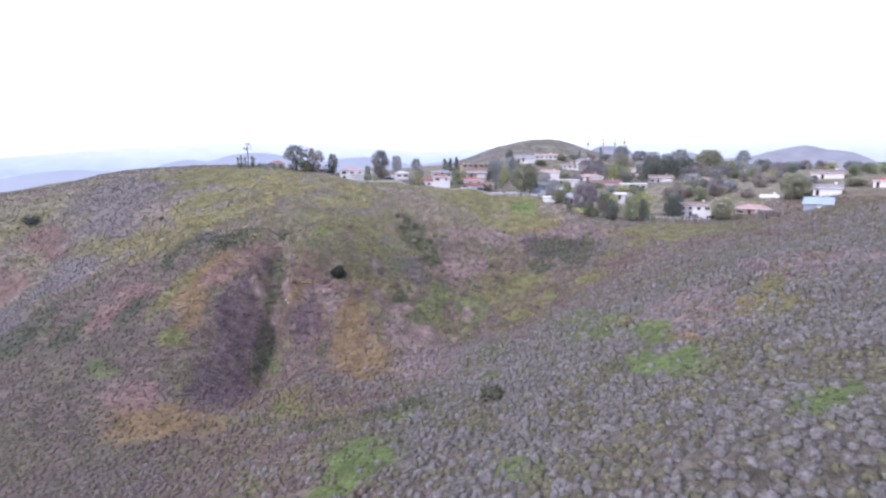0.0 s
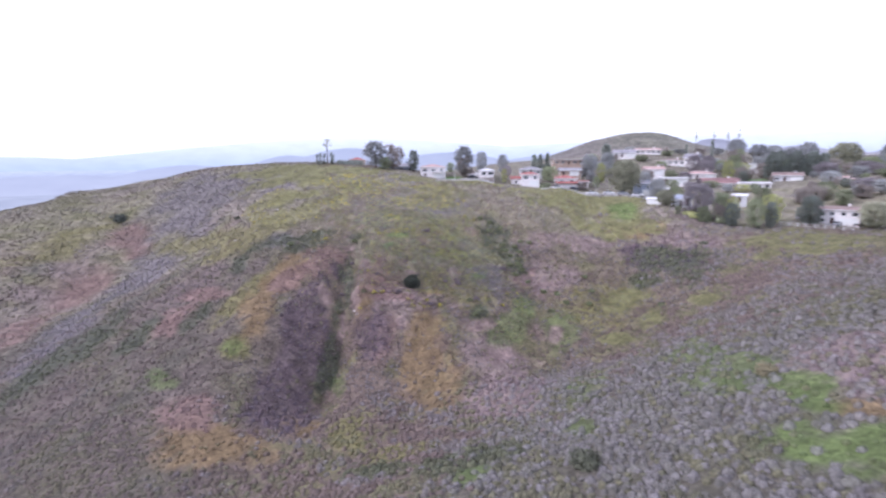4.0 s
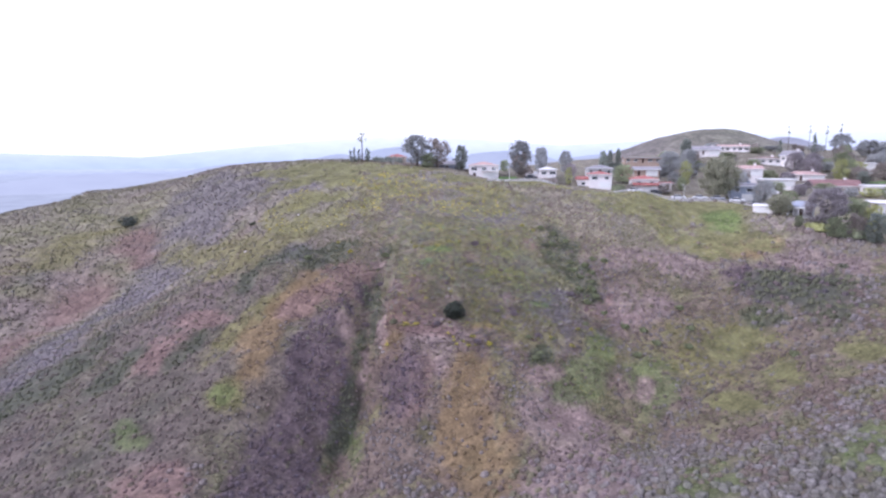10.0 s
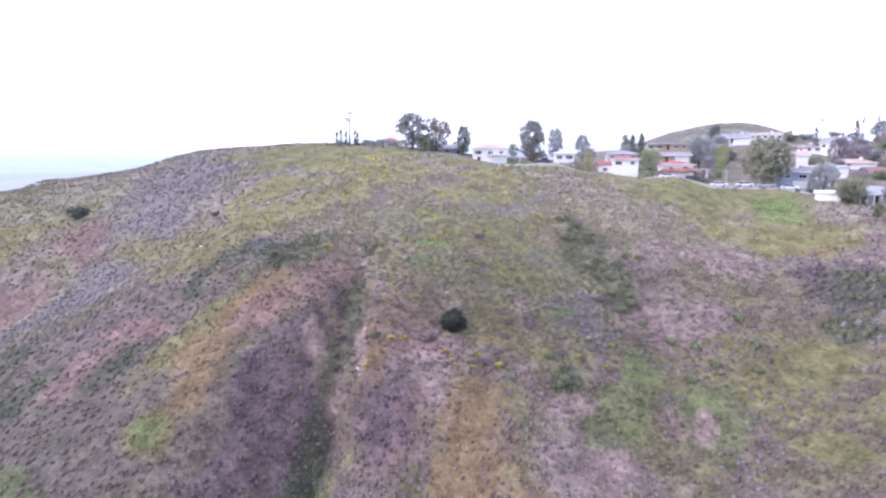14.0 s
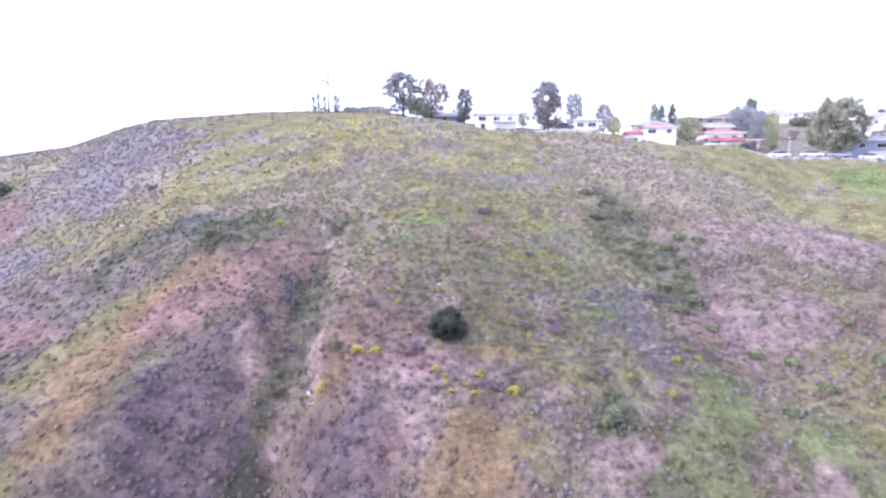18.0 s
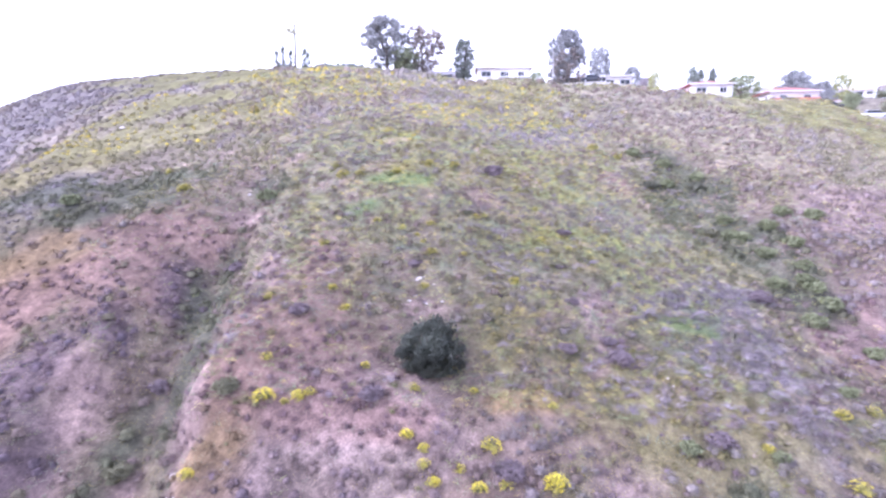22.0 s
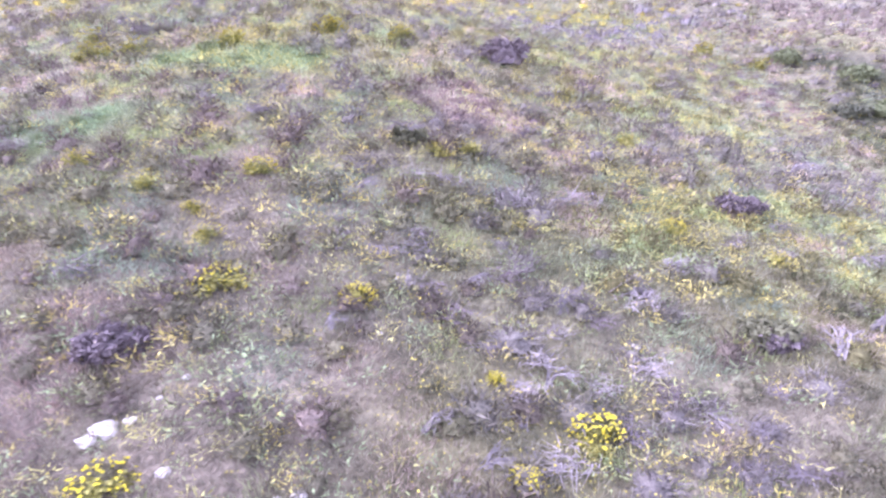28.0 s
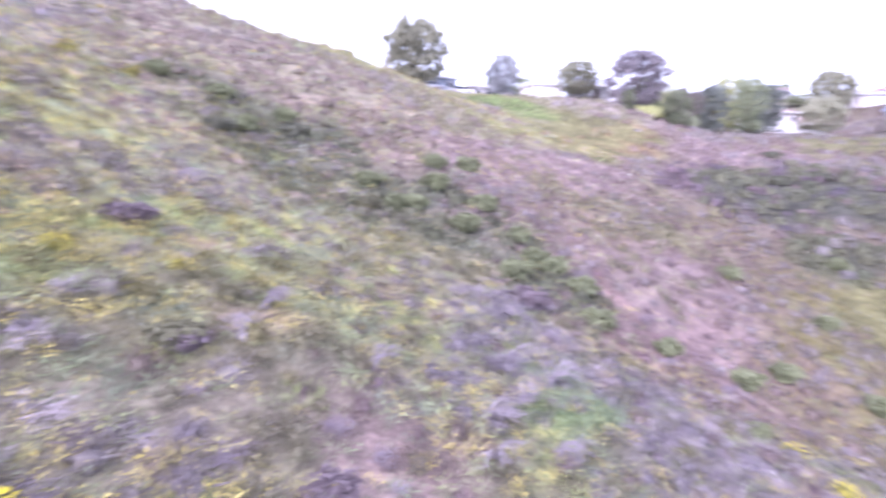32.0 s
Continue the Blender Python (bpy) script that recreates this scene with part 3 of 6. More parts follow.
def dome(sides, rings, lumps, seed):
    r = np.random.default_rng(seed)
    v, f = [(0, 0, 1.0)], []
    for k in range(1, rings + 1):
        tip = 0.5 * math.pi * k / rings * 1.08
        for i in range(sides):
            a = math.tau * (i + 0.5 * (k % 2)) / sides
            s = 1 + lumps * (r.random() - 0.5)
            v.append((s * math.sin(tip) * math.cos(a), s * math.sin(tip) * math.sin(a), max(-0.15, s * math.cos(tip))))
    for i in range(sides):
        f.append((0, 1 + i, 1 + (i + 1) % sides))
    for k in range(rings - 1):
        a, b = 1 + k * sides, 1 + (k + 1) * sides
        for i in range(sides):
            j = (i + 1) % sides
            f += [(a + i, b + i, a + j), (a + j, b + i, b + j)]
    return np.array(v), np.array(f)


def sprigs(count, size, seed, low=0.05, inner=0.75, slim=0.35):
    """Loose leaf triangles over a dome, for a broken outline."""
    r = np.random.default_rng(seed)
    d = r.normal(size=(count, 3))
    d[:, 2] = np.abs(d[:, 2]) + low
    d /= np.linalg.norm(d, axis=1)[:, None]
    p = d * r.uniform(inner, 1.05, (count, 1))
    side = np.cross(d, r.normal(size=(count, 3)))
    side /= np.linalg.norm(side, axis=1)[:, None] + 1e-9
    out = d + 0.5 * r.normal(size=(count, 3))
    s = size * r.uniform(0.6, 1.4, (count, 1))
    v = np.stack([p - side * s * slim, p + side * s * slim, p + out * s], 1).reshape(-1, 3)
    return v, np.arange(3 * count).reshape(-1, 3)


def joined(*pieces):
    v, f, n = [], [], 0
    for a, b in pieces:
        v.append(a)
        f.append(b + n)
        n += len(a)
    return np.vstack(v), np.vstack(f)


def set_out(name, plants, x, y, size, tall, colour, material, label, category, sink=0.1):
    """One mesh of many plants: each a turned, scaled copy of one of the unit plants. colour: one row a plant."""
    z = land(x, y)
    pick = rng.integers(0, len(plants), len(x))
    turn = rng.uniform(0, math.tau, len(x))
    vs, fs, cs, n = [], [], [], 0
    for k, (v, f) in enumerate(plants):
        at = np.nonzero(pick == k)[0]
        if not len(at):
            continue
        c, s = np.cos(turn[at])[:, None], np.sin(turn[at])[:, None]
        w = size[at][:, None]
        px = (v[:, 0] * c - v[:, 1] * s) * w + x[at][:, None]
        py = (v[:, 0] * s + v[:, 1] * c) * w + y[at][:, None]
        pz = v[None, :, 2] * tall[at][:, None] + (z[at] - sink * tall[at])[:, None]
        vs.append(np.stack([px, py, pz], 2).reshape(-1, 3))
        fs.append((f[None] + (np.arange(len(at)) * len(v))[:, None, None] + n).reshape(-1, 3))
        shade = 0.8 + 0.4 * rng.random((len(at), len(v), 1))
        cs.append((colour[at][:, None, :] * shade).reshape(-1, 3))
        n += len(at) * len(v)
    me = big_mesh(name, np.vstack(vs), np.vstack(fs), material, np.vstack(cs), smooth_faces=True)
    return tagged(new(name, me), label, category, kind="stuff")


def field(x0, x1, y0, y1, step):
    gx, gy = np.meshgrid(np.arange(x0, x1, step), np.arange(y0, y1, step))
    return (gx.ravel() + rng.uniform(-0.5, 0.5, gx.size) * step, gy.ravel() + rng.uniform(-0.5, 0.5, gx.size) * step)


def cored(share, core, shell):
    v, f = core
    return joined((v * share, f), shell)


FAR_SHRUBS = [cored(0.92, dome(6, 2, 0.45, 40 + k), sprigs(14, 0.3, 50 + k, inner=0.78)) for k in range(6)]
SLOPE_SHRUBS = [cored(0.86, dome(7, 3, 0.42, 45 + k), sprigs(28, 0.28, 55 + k, low=0.0, inner=0.74, slim=0.3)) for k in range(8)]
MID_SHRUBS = [cored(0.7, dome(7, 2, 0.5, 65 + k), sprigs(70, 0.26, 75 + k, low=0.02, inner=0.55, slim=0.22)) for k in range(6)]
NEAR_SHRUBS = [cored(0.62, dome(7, 2, 0.55, 60 + k), sprigs(230, 0.24, 70 + k, low=0.05, inner=0.45, slim=0.16)) for k in range(5)]

# how thick the shrubs stand on a cover, the range of their colours, how large they are, and their kind
SAGE, DRY, BRUSHY, YELLOW = range(4)
SHRUBS = {
    "sage": (0.98, (0.215, 0.202, 0.204), (0.172, 0.168, 0.145), 1.0, SAGE),
    "grey": (0.85, (0.215, 0.195, 0.2), (0.17, 0.157, 0.142), 0.95, SAGE),
    "brown": (0.8, (0.185, 0.145, 0.13), (0.145, 0.114, 0.106), 0.9, DRY),
    "mixed": (0.8, (0.175, 0.168, 0.098), (0.14, 0.14, 0.09), 0.9, BRUSHY),
    "lavender": (0.88, (0.23, 0.208, 0.228), (0.18, 0.165, 0.172), 0.9, SAGE),
    "mauve": (0.62, (0.225, 0.178, 0.18), (0.15, 0.118, 0.124), 0.8, SAGE),
    "olive": (0.6, (0.205, 0.188, 0.085), (0.155, 0.15, 0.08), 0.8, BRUSHY),
    "ochre": (0.45, (0.2, 0.15, 0.085), (0.155, 0.122, 0.085), 0.7, DRY),
    "red": (0.62, (0.165, 0.114, 0.12), (0.12, 0.092, 0.102), 0.72, DRY),
    "plum": (0.8, (0.098, 0.086, 0.108), (0.145, 0.108, 0.115), 0.95, DRY),
    "meadow": (0.04, (0.19, 0.185, 0.09), (0.16, 0.16, 0.085), 0.6, BRUSHY),
    "bloom": (0.72, (0.45, 0.37, 0.065), (0.19, 0.185, 0.095), 0.62, YELLOW),
    "dark": (0.85, (0.09, 0.1, 0.062), (0.14, 0.142, 0.085), 1.05, BRUSHY),
    "green": (0.25, (0.125, 0.165, 0.07), (0.155, 0.17, 0.09), 0.7, BRUSHY),
    "bare": (0.5, (0.2, 0.155, 0.155), (0.15, 0.115, 0.12), 0.6, DRY),
}
KIND_NAMES = (("sage_scrub", "grey-lavender rounded sage scrub on the slopes"), ("dry_scrub", "reddish-brown dry buckwheat scrub on the soil"),
              ("green_brush", "olive-green low brush in folds of the hill"), ("yellow_bloom", "yellow-flowering low bushes on the hill"))


def sown():
    """Chooses the plants place by place and sets them out by kind."""
    inside = lambda x, y, z: (x > z[0]) & (x < z[1]) & (y > z[2]) & (y < z[3])
    close, middle, slope, far = (-16, 30, 136, 180), (-48, 66, 112, 200), (-110, 150, -14, 112), (-250, 185, 40, 262)
    done = []
    for zone, step, plants, scale in ((close, 0.85, NEAR_SHRUBS, 0.62), (middle, 0.95, MID_SHRUBS, 0.74), (slope, 1.05, SLOPE_SHRUBS, 0.95), (far, 1.25, FAR_SHRUBS, 0.9)):
        x, y = field(*zone, step)
        out = (y > 216 - 0.12 * x) & (x > -12) | (x > 100) & (y > 158) & (y > 275 - x) | (x > 1.3 * (y + 34)) | (x < -0.85 * (y + 26))
        for z in done:
            out = out | inside(x, y, z)
        done.append(zone)
        x, y = x[~out], y[~out]
        right, lump, warm = sage_slope(x, y), fnoise(x, y, 8, 51), fnoise(x, y, 13, 53)
        names = list(SHRUBS)
        kind = np.where(lump + 0.25 * (rng.random(len(x)) - 0.5) > 0.52 + 0.12 * smooth(-x, -20, 30) * (1 - smooth(y, 130, 165)), names.index("grey"), names.index("brown"))
        kind = np.where(warm + 0.3 * (rng.random(len(x)) - 0.5) > 0.62, names.index("mixed"), kind)
        kind = np.where((kind == names.index("brown")) & inside(x, y, close) & (y > 145) & (rng.random(len(x)) < 0.6), names.index("mixed"), kind)
        leafy_sage = np.where(rng.random(len(x)) < 0.15 + 0.6 * smooth(fnoise(x, y, 9, 57) + 0.15 * (1 - smooth(y, 30, 60)) * smooth(x, 20, 45), 0.55, 0.72), names.index("mixed"), names.index("sage"))
        kind = np.where(rng.random(len(x)) < right, leafy_sage, kind)
        for layer in LAYERS:
            much = patch(layer, x, y)
            if layer in ("lavender", "mauve", "olive"):
                much = much * 0.75
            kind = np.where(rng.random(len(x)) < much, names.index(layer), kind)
        thick, size = np.array([SHRUBS[k][0] for k in names])[kind], np.array([SHRUBS[k][3] for k in names])[kind]
        lo, hi = np.array([SHRUBS[k][1] for k in names])[kind], np.array([SHRUBS[k][2] for k in names])[kind]
        gaps = 0.72 + 0.5 * smooth(fnoise(x, y, 4.5, 59), 0.32, 0.6)
        bush = (np.hypot(x - 1.05, y - 143.2) > 3.2) & (np.hypot(x - 22.8, y - 55.1) > 2.6)
        keep = (rng.random(len(x)) < thick * np.minimum(gaps, 1.05)) & bush
        x, y, lo, hi, size, sort = x[keep], y[keep], lo[keep], hi[keep], size[keep], np.array([SHRUBS[k][4] for k in names])[kind[keep]]
        mix = rng.random((len(x), 1))
        # tone rises up the hill: haze painted into the shrubs' tint
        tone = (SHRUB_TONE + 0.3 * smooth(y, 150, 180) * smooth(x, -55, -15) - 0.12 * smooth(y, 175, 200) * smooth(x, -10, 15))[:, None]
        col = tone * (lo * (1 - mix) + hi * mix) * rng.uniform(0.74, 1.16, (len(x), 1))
        blend = np.where(sort == YELLOW, 0.1, 0.3 + 0.3 * smooth(-x, 25, 50))[:, None]
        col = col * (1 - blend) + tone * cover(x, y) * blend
        wide = scale * size * rng.uniform(0.48, 1.0, len(x)) * (1 - 0.12 * smooth(-x, 25, 50))
        tall = wide * (1 - 0.25 * smooth(-x, 25, 50))
        for k, (name, label) in enumerate(KIND_NAMES):
            at = sort == k
            if at.any():
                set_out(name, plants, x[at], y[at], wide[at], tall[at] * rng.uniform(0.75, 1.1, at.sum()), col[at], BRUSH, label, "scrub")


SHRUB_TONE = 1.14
sown()


# ---- grass: tufts of blades where the camera comes near ----
def tuft(blades, seed, spread=0.5, lean=0.6, width=0.09):
    r = np.random.default_rng(seed)
    v = []
    for _ in range(blades):
        a, b = r.uniform(0, math.tau), r.uniform(0, math.tau)
        px, py = spread * r.random() * math.cos(a), spread * r.random() * math.sin(a)
        h, out = r.uniform(0.55, 1.0), lean * r.random()
        v += [(px - width * math.sin(b), py + width * math.cos(b), 0), (px + width * math.sin(b), py - width * math.cos(b), 0), (px + out * math.cos(a), py + out * math.sin(a), h)]
    return np.array(v), np.arange(3 * blades).reshape(-1, 3)


def grass():
    done = (0, 0, 0, 0)
    for x0, x1, y0, y1, step, tall, blades, width in ((-7, 24, 144, 160, 0.16, 0.2, 20, 0.035), (-16, 40, 140, 178, 0.27, 0.24, 16, 0.045), (-30, 70, 124, 205, 0.6, 0.32, 13, 0.05)):
        tufts = [tuft(blades, 80 + k, 0.9, 0.9, width) for k in range(6)]
        x, y = field(x0, x1, y0, y1, step)
        out = ~((x > done[0]) & (x < done[1]) & (y > done[2]) & (y < done[3]))
        x, y = x[out], y[out]
        done = (x0, x1, y0, y1)
        bare, red, green = patch("bare", x, y), patch("red", x, y), patch("green", x, y)
        keep = rng.random(len(x)) < (0.5 + 0.9 * fnoise(x, y, 2.4, 91)) * (1 - 0.8 * bare) * (1 - 0.35 * red) * (1 - 0.6 * patch("mauve", x, y)) * (1 - 0.55 * smooth(x, 20, 30))
        x, y, green = x[keep], y[keep], green[keep][:, None]
        n, m = fnoise(x, y, 2.6, 93)[:, None], vnoise(x, y, 1.2, 95)[:, None]
        col = np.array((0.31, 0.25, 0.215)) * (1 - n) + np.array((0.25, 0.3, 0.165)) * n
        lush, straw, cool = smooth(m, 0.55, 0.8), smooth(vnoise(x, y, 1.6, 97)[:, None], 0.6, 0.85), smooth(vnoise(x, y, 1.9, 98)[:, None], 0.6, 0.85)
        col = col * (1 - lush) + np.array((0.3, 0.345, 0.15)) * lush
        col = col * (1 - straw) + np.array((0.42, 0.335, 0.28)) * straw
        col = col * (1 - 0.8 * cool) + np.array((0.235, 0.29, 0.21)) * 0.8 * cool
        col = col * (1 - green) + np.array((0.25, 0.335, 0.19)) * green
        # blades tinted lighter upslope, in place of the haze that pales them
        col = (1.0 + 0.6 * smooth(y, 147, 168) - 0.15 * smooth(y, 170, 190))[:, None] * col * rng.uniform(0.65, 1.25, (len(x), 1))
        s = rng.uniform(0.6, 1.3, len(x))
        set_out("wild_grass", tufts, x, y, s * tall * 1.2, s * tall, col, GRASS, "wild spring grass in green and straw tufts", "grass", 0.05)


grass()


def tangles():
    """Grey-lavender heaps of dry twigs lying over one another, and yellow-green herbs."""
    def heap(seed):
        r = np.random.default_rng(seed)
        n = 130
        a, b = r.normal(0, 0.9, n) + r.uniform(0, math.tau), r.uniform(0, math.tau, n)
        root = np.c_[0.75 * r.random(n) * np.cos(b), 0.75 * r.random(n) * np.sin(b), r.uniform(0.0, 0.55, n)]
        long = r.uniform(0.35, 1.1, (n, 1))
        tip = root + np.c_[np.cos(a), np.sin(a), r.normal(0.15, 0.35, n)] * long
        tip[:, 2] = np.maximum(tip[:, 2], 0.05)
        across = np.c_[-np.sin(a), np.cos(a), r.normal(0, 0.4, n)] * 0.013
        return np.stack([root - across, root + across, tip], 1).reshape(-1, 3), np.arange(3 * n).reshape(-1, 3)
    x, y = field(-14, 40, 140, 182, 0.62)
    much = 0.03 + 0.34 * smooth(vnoise(x, y, 3.2, 171), 0.55, 0.8) + 0.42 * patch("lavender", x, y)
    keep = rng.random(len(x)) < much * (1 - 0.7 * patch("green", x, y))
    x, y = x[keep], y[keep]
    tone = np.array(((0.31, 0.275, 0.29), (0.25, 0.215, 0.23), (0.38, 0.335, 0.335), (0.22, 0.18, 0.19)))
    s = rng.uniform(0.3, 0.75, len(x))
    set_out("dry_twigs", [heap(960 + k) for k in range(6)], x, y, s, s * 0.75, tone[rng.integers(0, 4, len(x))] * rng.uniform(0.85, 1.15, (len(x), 1)), GRASS, "tangles of grey-lavender dry twigs in grass", "twigs", 0.0)
    x, y = field(-14, 45, 140, 190, 0.43)
    much = (0.34 + 1.0 * smooth(vnoise(x, y, 2.7, 173), 0.35, 0.7)) * (1 - patch("bare", x, y)) * (1 - 0.7 * patch("red", x, y)) * (1 - 0.5 * patch("lavender", x, y)) * (1 - 0.85 * smooth(x, 18, 27)) * (1 - 0.5 * patch("mauve", x, y))
    keep = rng.random(len(x)) < much
    x, y = x[keep], y[keep]
    tone = np.array(((0.36, 0.345, 0.13), (0.25, 0.29, 0.13), (0.45, 0.39, 0.12), (0.22, 0.27, 0.14)))
    s = rng.uniform(0.22, 0.5, len(x))
    set_out("field_herbs", [sprigs(76, 0.16, 980 + k, inner=0.2, slim=0.2) for k in range(5)], x, y, s, s * 0.85, 1.65 * tone[rng.integers(0, 4, len(x))] * rng.uniform(0.8, 1.15, (len(x), 1)), GRASS, "yellow-green leafy herbs scattered in the grass", "herbs", 0.0)


tangles()


def wild_flowers():
    """Small yellow blooms scattered through the grass."""
    def cluster(seed):
        r = np.random.default_rng(seed)
        p = np.c_[r.normal(size=(9, 2)) * 0.9, r.uniform(0.6, 1.4, 9)]
        a = r.normal(size=(9, 3)) * 0.038
        b = r.normal(size=(9, 3)) * 0.05
        return np.stack([p - a, p + a, p + b], 1).reshape(-1, 3), np.arange(27).reshape(-1, 3)
    x, y = field(-30, 70, 126, 205, 0.27)
    much = (0.12 + 0.9 * smooth(vnoise(x, y, 4.5, 101), 0.4, 0.75)) * (0.75 + 0.25 * patch("bloom", x, y)) * (1 - patch("bare", x, y)) * (1 - 0.6 * patch("red", x, y))
    keep = rng.random(len(x)) < much
    x, y = x[keep], y[keep]
    col = np.array((0.58, 0.5, 0.09)) * rng.uniform(0.7, 1.25, (len(x), 1))
    s = rng.uniform(0.2, 0.36, len(x))
    set_out("wild_flowers", [cluster(900 + k) for k in range(5)], x, y, s, s * 0.9, col, GRASS, "small yellow wild flowers scattered in the grass", "flowers", 0.0)


wild_flowers()


# ---- single plants and stones that stand out ----
def leafy(count, radius, height, leaf, seed, low=0.0, inner=0.55, clumps=0):
    """Leaf triangles filling a rounded crown, gathered in clumps when asked."""
    r = np.random.default_rng(seed)
    if clumps:
        c = r.normal(size=(clumps, 3))
        c[:, 2] = np.abs(c[:, 2]) * 0.9 + low
        c /= np.linalg.norm(c, axis=1)[:, None]
        c *= r.uniform(0.35, 0.92, (clumps, 1))
        p = c[r.integers(0, clumps, count)] + r.normal(size=(count, 3)) * 0.13
    else:
        c = r.normal(size=(count, 3))
        c[:, 2] = np.abs(c[:, 2]) + low
        c /= np.linalg.norm(c, axis=1)[:, None]
        p = c * r.uniform(inner, 1.0, (count, 1))
    p = p * np.array((radius, radius, height))
    d = r.normal(size=(count, 3))
    d[:, 2] = np.abs(d[:, 2]) * 0.8
    d /= np.linalg.norm(d, axis=1)[:, None]
    side = np.cross(d, r.normal(size=(count, 3)))
    side /= np.linalg.norm(side, axis=1)[:, None] + 1e-9
    s = leaf * r.uniform(0.6, 1.4, (count, 1))
    v = np.stack([p - side * s * 0.4, p + side * s * 0.4, p + d * s * 1.3], 1).reshape(-1, 3)
    return v, np.arange(3 * count).reshape(-1, 3)


def stand(x, y, turn=0.0, sink=0.0):
    return pose(x, y, float(land(x, y)) - sink, 0, 0, turn)


def dark_shrub(x, y, radius, height, seed, count, label, group="", fine=0.045, sink=0.1, leaves=None):
    """A big round evergreen shrub: stems, dense inner growth, leaves."""
    leaves = leaves or DARK_LEAF
    ob = thing("evergreen_shrub", stand(x, y, 40 * seed, sink), label, "shrub", group)
    r = random.Random(seed)
    for _ in range(6):
        a, out = r.uniform(0, math.tau), r.uniform(0.3, 0.7) * radius
        pts = [(0.1 * math.cos(a), 0.1 * math.sin(a), 0), (0.5 * out * math.cos(a), 0.5 * out * math.sin(a), height * 0.4), (out * math.cos(a), out * math.sin(a), height * 0.8)]
        part("stem", tube(pts, (0.08, 0.06, 0.02), 5), BARK, ob)
    v, f = dome(14, 6, 0.3, seed)
    v = np.c_[v[:, 0] * radius * 0.64, v[:, 1] * radius * 0.64, height * (0.42 + 0.38 * (v[:, 2] * 1.85 - 0.85))]
    part("inner_growth", mesh_of("inner_growth", v, f, leaves), None, ob)
    r = np.random.default_rng(seed)
    lobes = r.normal(size=(int(80 + 40 * radius), 3))
    lobes /= np.linalg.norm(lobes, axis=1)[:, None]
    lobes[:, 2] = np.maximum(lobes[:, 2], -0.8)
    lobes *= r.uniform(0.72, 1.04, (len(lobes), 1))
    p = lobes[r.integers(0, len(lobes), count)] * r.uniform(0.86, 1.0, (count, 1)) + r.normal(size=(count, 3)) * 0.07
    turn = np.arctan2(p[:, 1], p[:, 0])
    p = p * (1 + 0.1 * np.sin(3 * turn + seed) + 0.08 * np.sin(5 * turn + 2 * seed) + 0.1 * np.sin(4 * p[:, 2] + turn))[:, None]
    p = np.c_[p[:, 0] * radius, p[:, 1] * radius, height * (0.47 + 0.5 * p[:, 2])]
    p[:, 2] = np.maximum(p[:, 2], 0.05)
    t, u, leaf = r.normal(size=(count, 3)), r.normal(size=(count, 3)), fine * radius ** 0.5
    v = np.stack([p - t * leaf, p + t * leaf, p + u * leaf * 1.6], 1).reshape(-1, 3)
    f = np.arange(3 * count).reshape(-1, 3)
    part("foliage", big_mesh("foliage", v, f, leaves), None, ob)
    return ob


OLIVE_LEAF = plain("olive_grey_leaves", (0.17, 0.175, 0.12), 0.75, grain=7, amount=0.4, relief=0)
dark_shrub(1.05, 143.2, 2.22, 3.75, 3, 26000, "large round dark-green evergreen shrub on the bare spur", fine=0.027, sink=0.45)
dark_shrub(-111.7, 213.3, 3.6, 3.4, 5, 1800, "dark evergreen shrub alone on a brushy slope", "")
dark_shrub(22.8, 55.1, 2.3, 2.4, 6, 3500, "tall olive-grey shrub above low sage scrub", leaves=OLIVE_LEAF)
for k, (x, y, s) in enumerate([(34, 82, 1.3), (75, 93, 1.5), (19, 133, 1.6), (31.1, 165.7, 1.3), (31.4, 174.5, 1.5), (-60, 190, 1.6), (26, 175, 1.4), (82, 150, 1.8), (86, 146, 1.5), (92, 152, 1.6)]):
    dark_shrub(x, y, s * 0.8, s * 0.6, 20 + k, 1300, "rounded olive-green shrub in a fold of the hill", "evergreen shrubs in the folds", leaves=OLIVE_LEAF)


RAVINE_LEAF = plain("ravine_shrub_leaves", (0.27, 0.295, 0.16), 0.8, grain=7, amount=0.4, relief=0)
CREAM_BLOOM = plain("cream_blossom", (0.4, 0.35, 0.22), 0.8, grain=7, amount=0.35, relief=0)
RAVINE_SHRUBS = [
    (25.8, 181.5, 1.79), (29.0, 179.1, 1.96), (32.0, 176.1, 2.21), (31.7, 167.4, 1.72), (31.8, 163.8, 1.81), (34.9, 164.3, 1.86), (35.8, 161.3, 2.05), (35.1, 158.4, 1.57), (34.8, 156.0, 2.29),
    (32.8, 152.3, 2.51), (35.3, 154.2, 1.88), (37.2, 166.2, 1.76), (39.9, 165.3, 2.04), (17.0, 138.1, 1.24), (22.3, 137.8, 1.04), (30.7, 144.6, 1.27), (28.1, 175.1, 1.86), (36.1, 149.7, 1.58),
    (53.7, 149.8, 2.89), (45.2, 139.9, 2.55), (43.8, 144.7, 2.63), (34.5, 156.9, 1.67), (32.8, 160.5, 2.06), (17.9, 132.2, 2.49), (53.7, 143.2, 2.76), (18.8, 133.2, 2.52), (40.2, 137.4, 2.5),
    (68.0, 143.2, 3.96), (67.6, 127.8, 3.59), (51.2, 137.7, 2.16), (40.2, 146.3, 2.21), (31.7, 156.6, 2.31), (31.0, 164.3, 2.43), (-16.4, 161.9, 1.86), (-36.1, 161.2, 1.92),
]
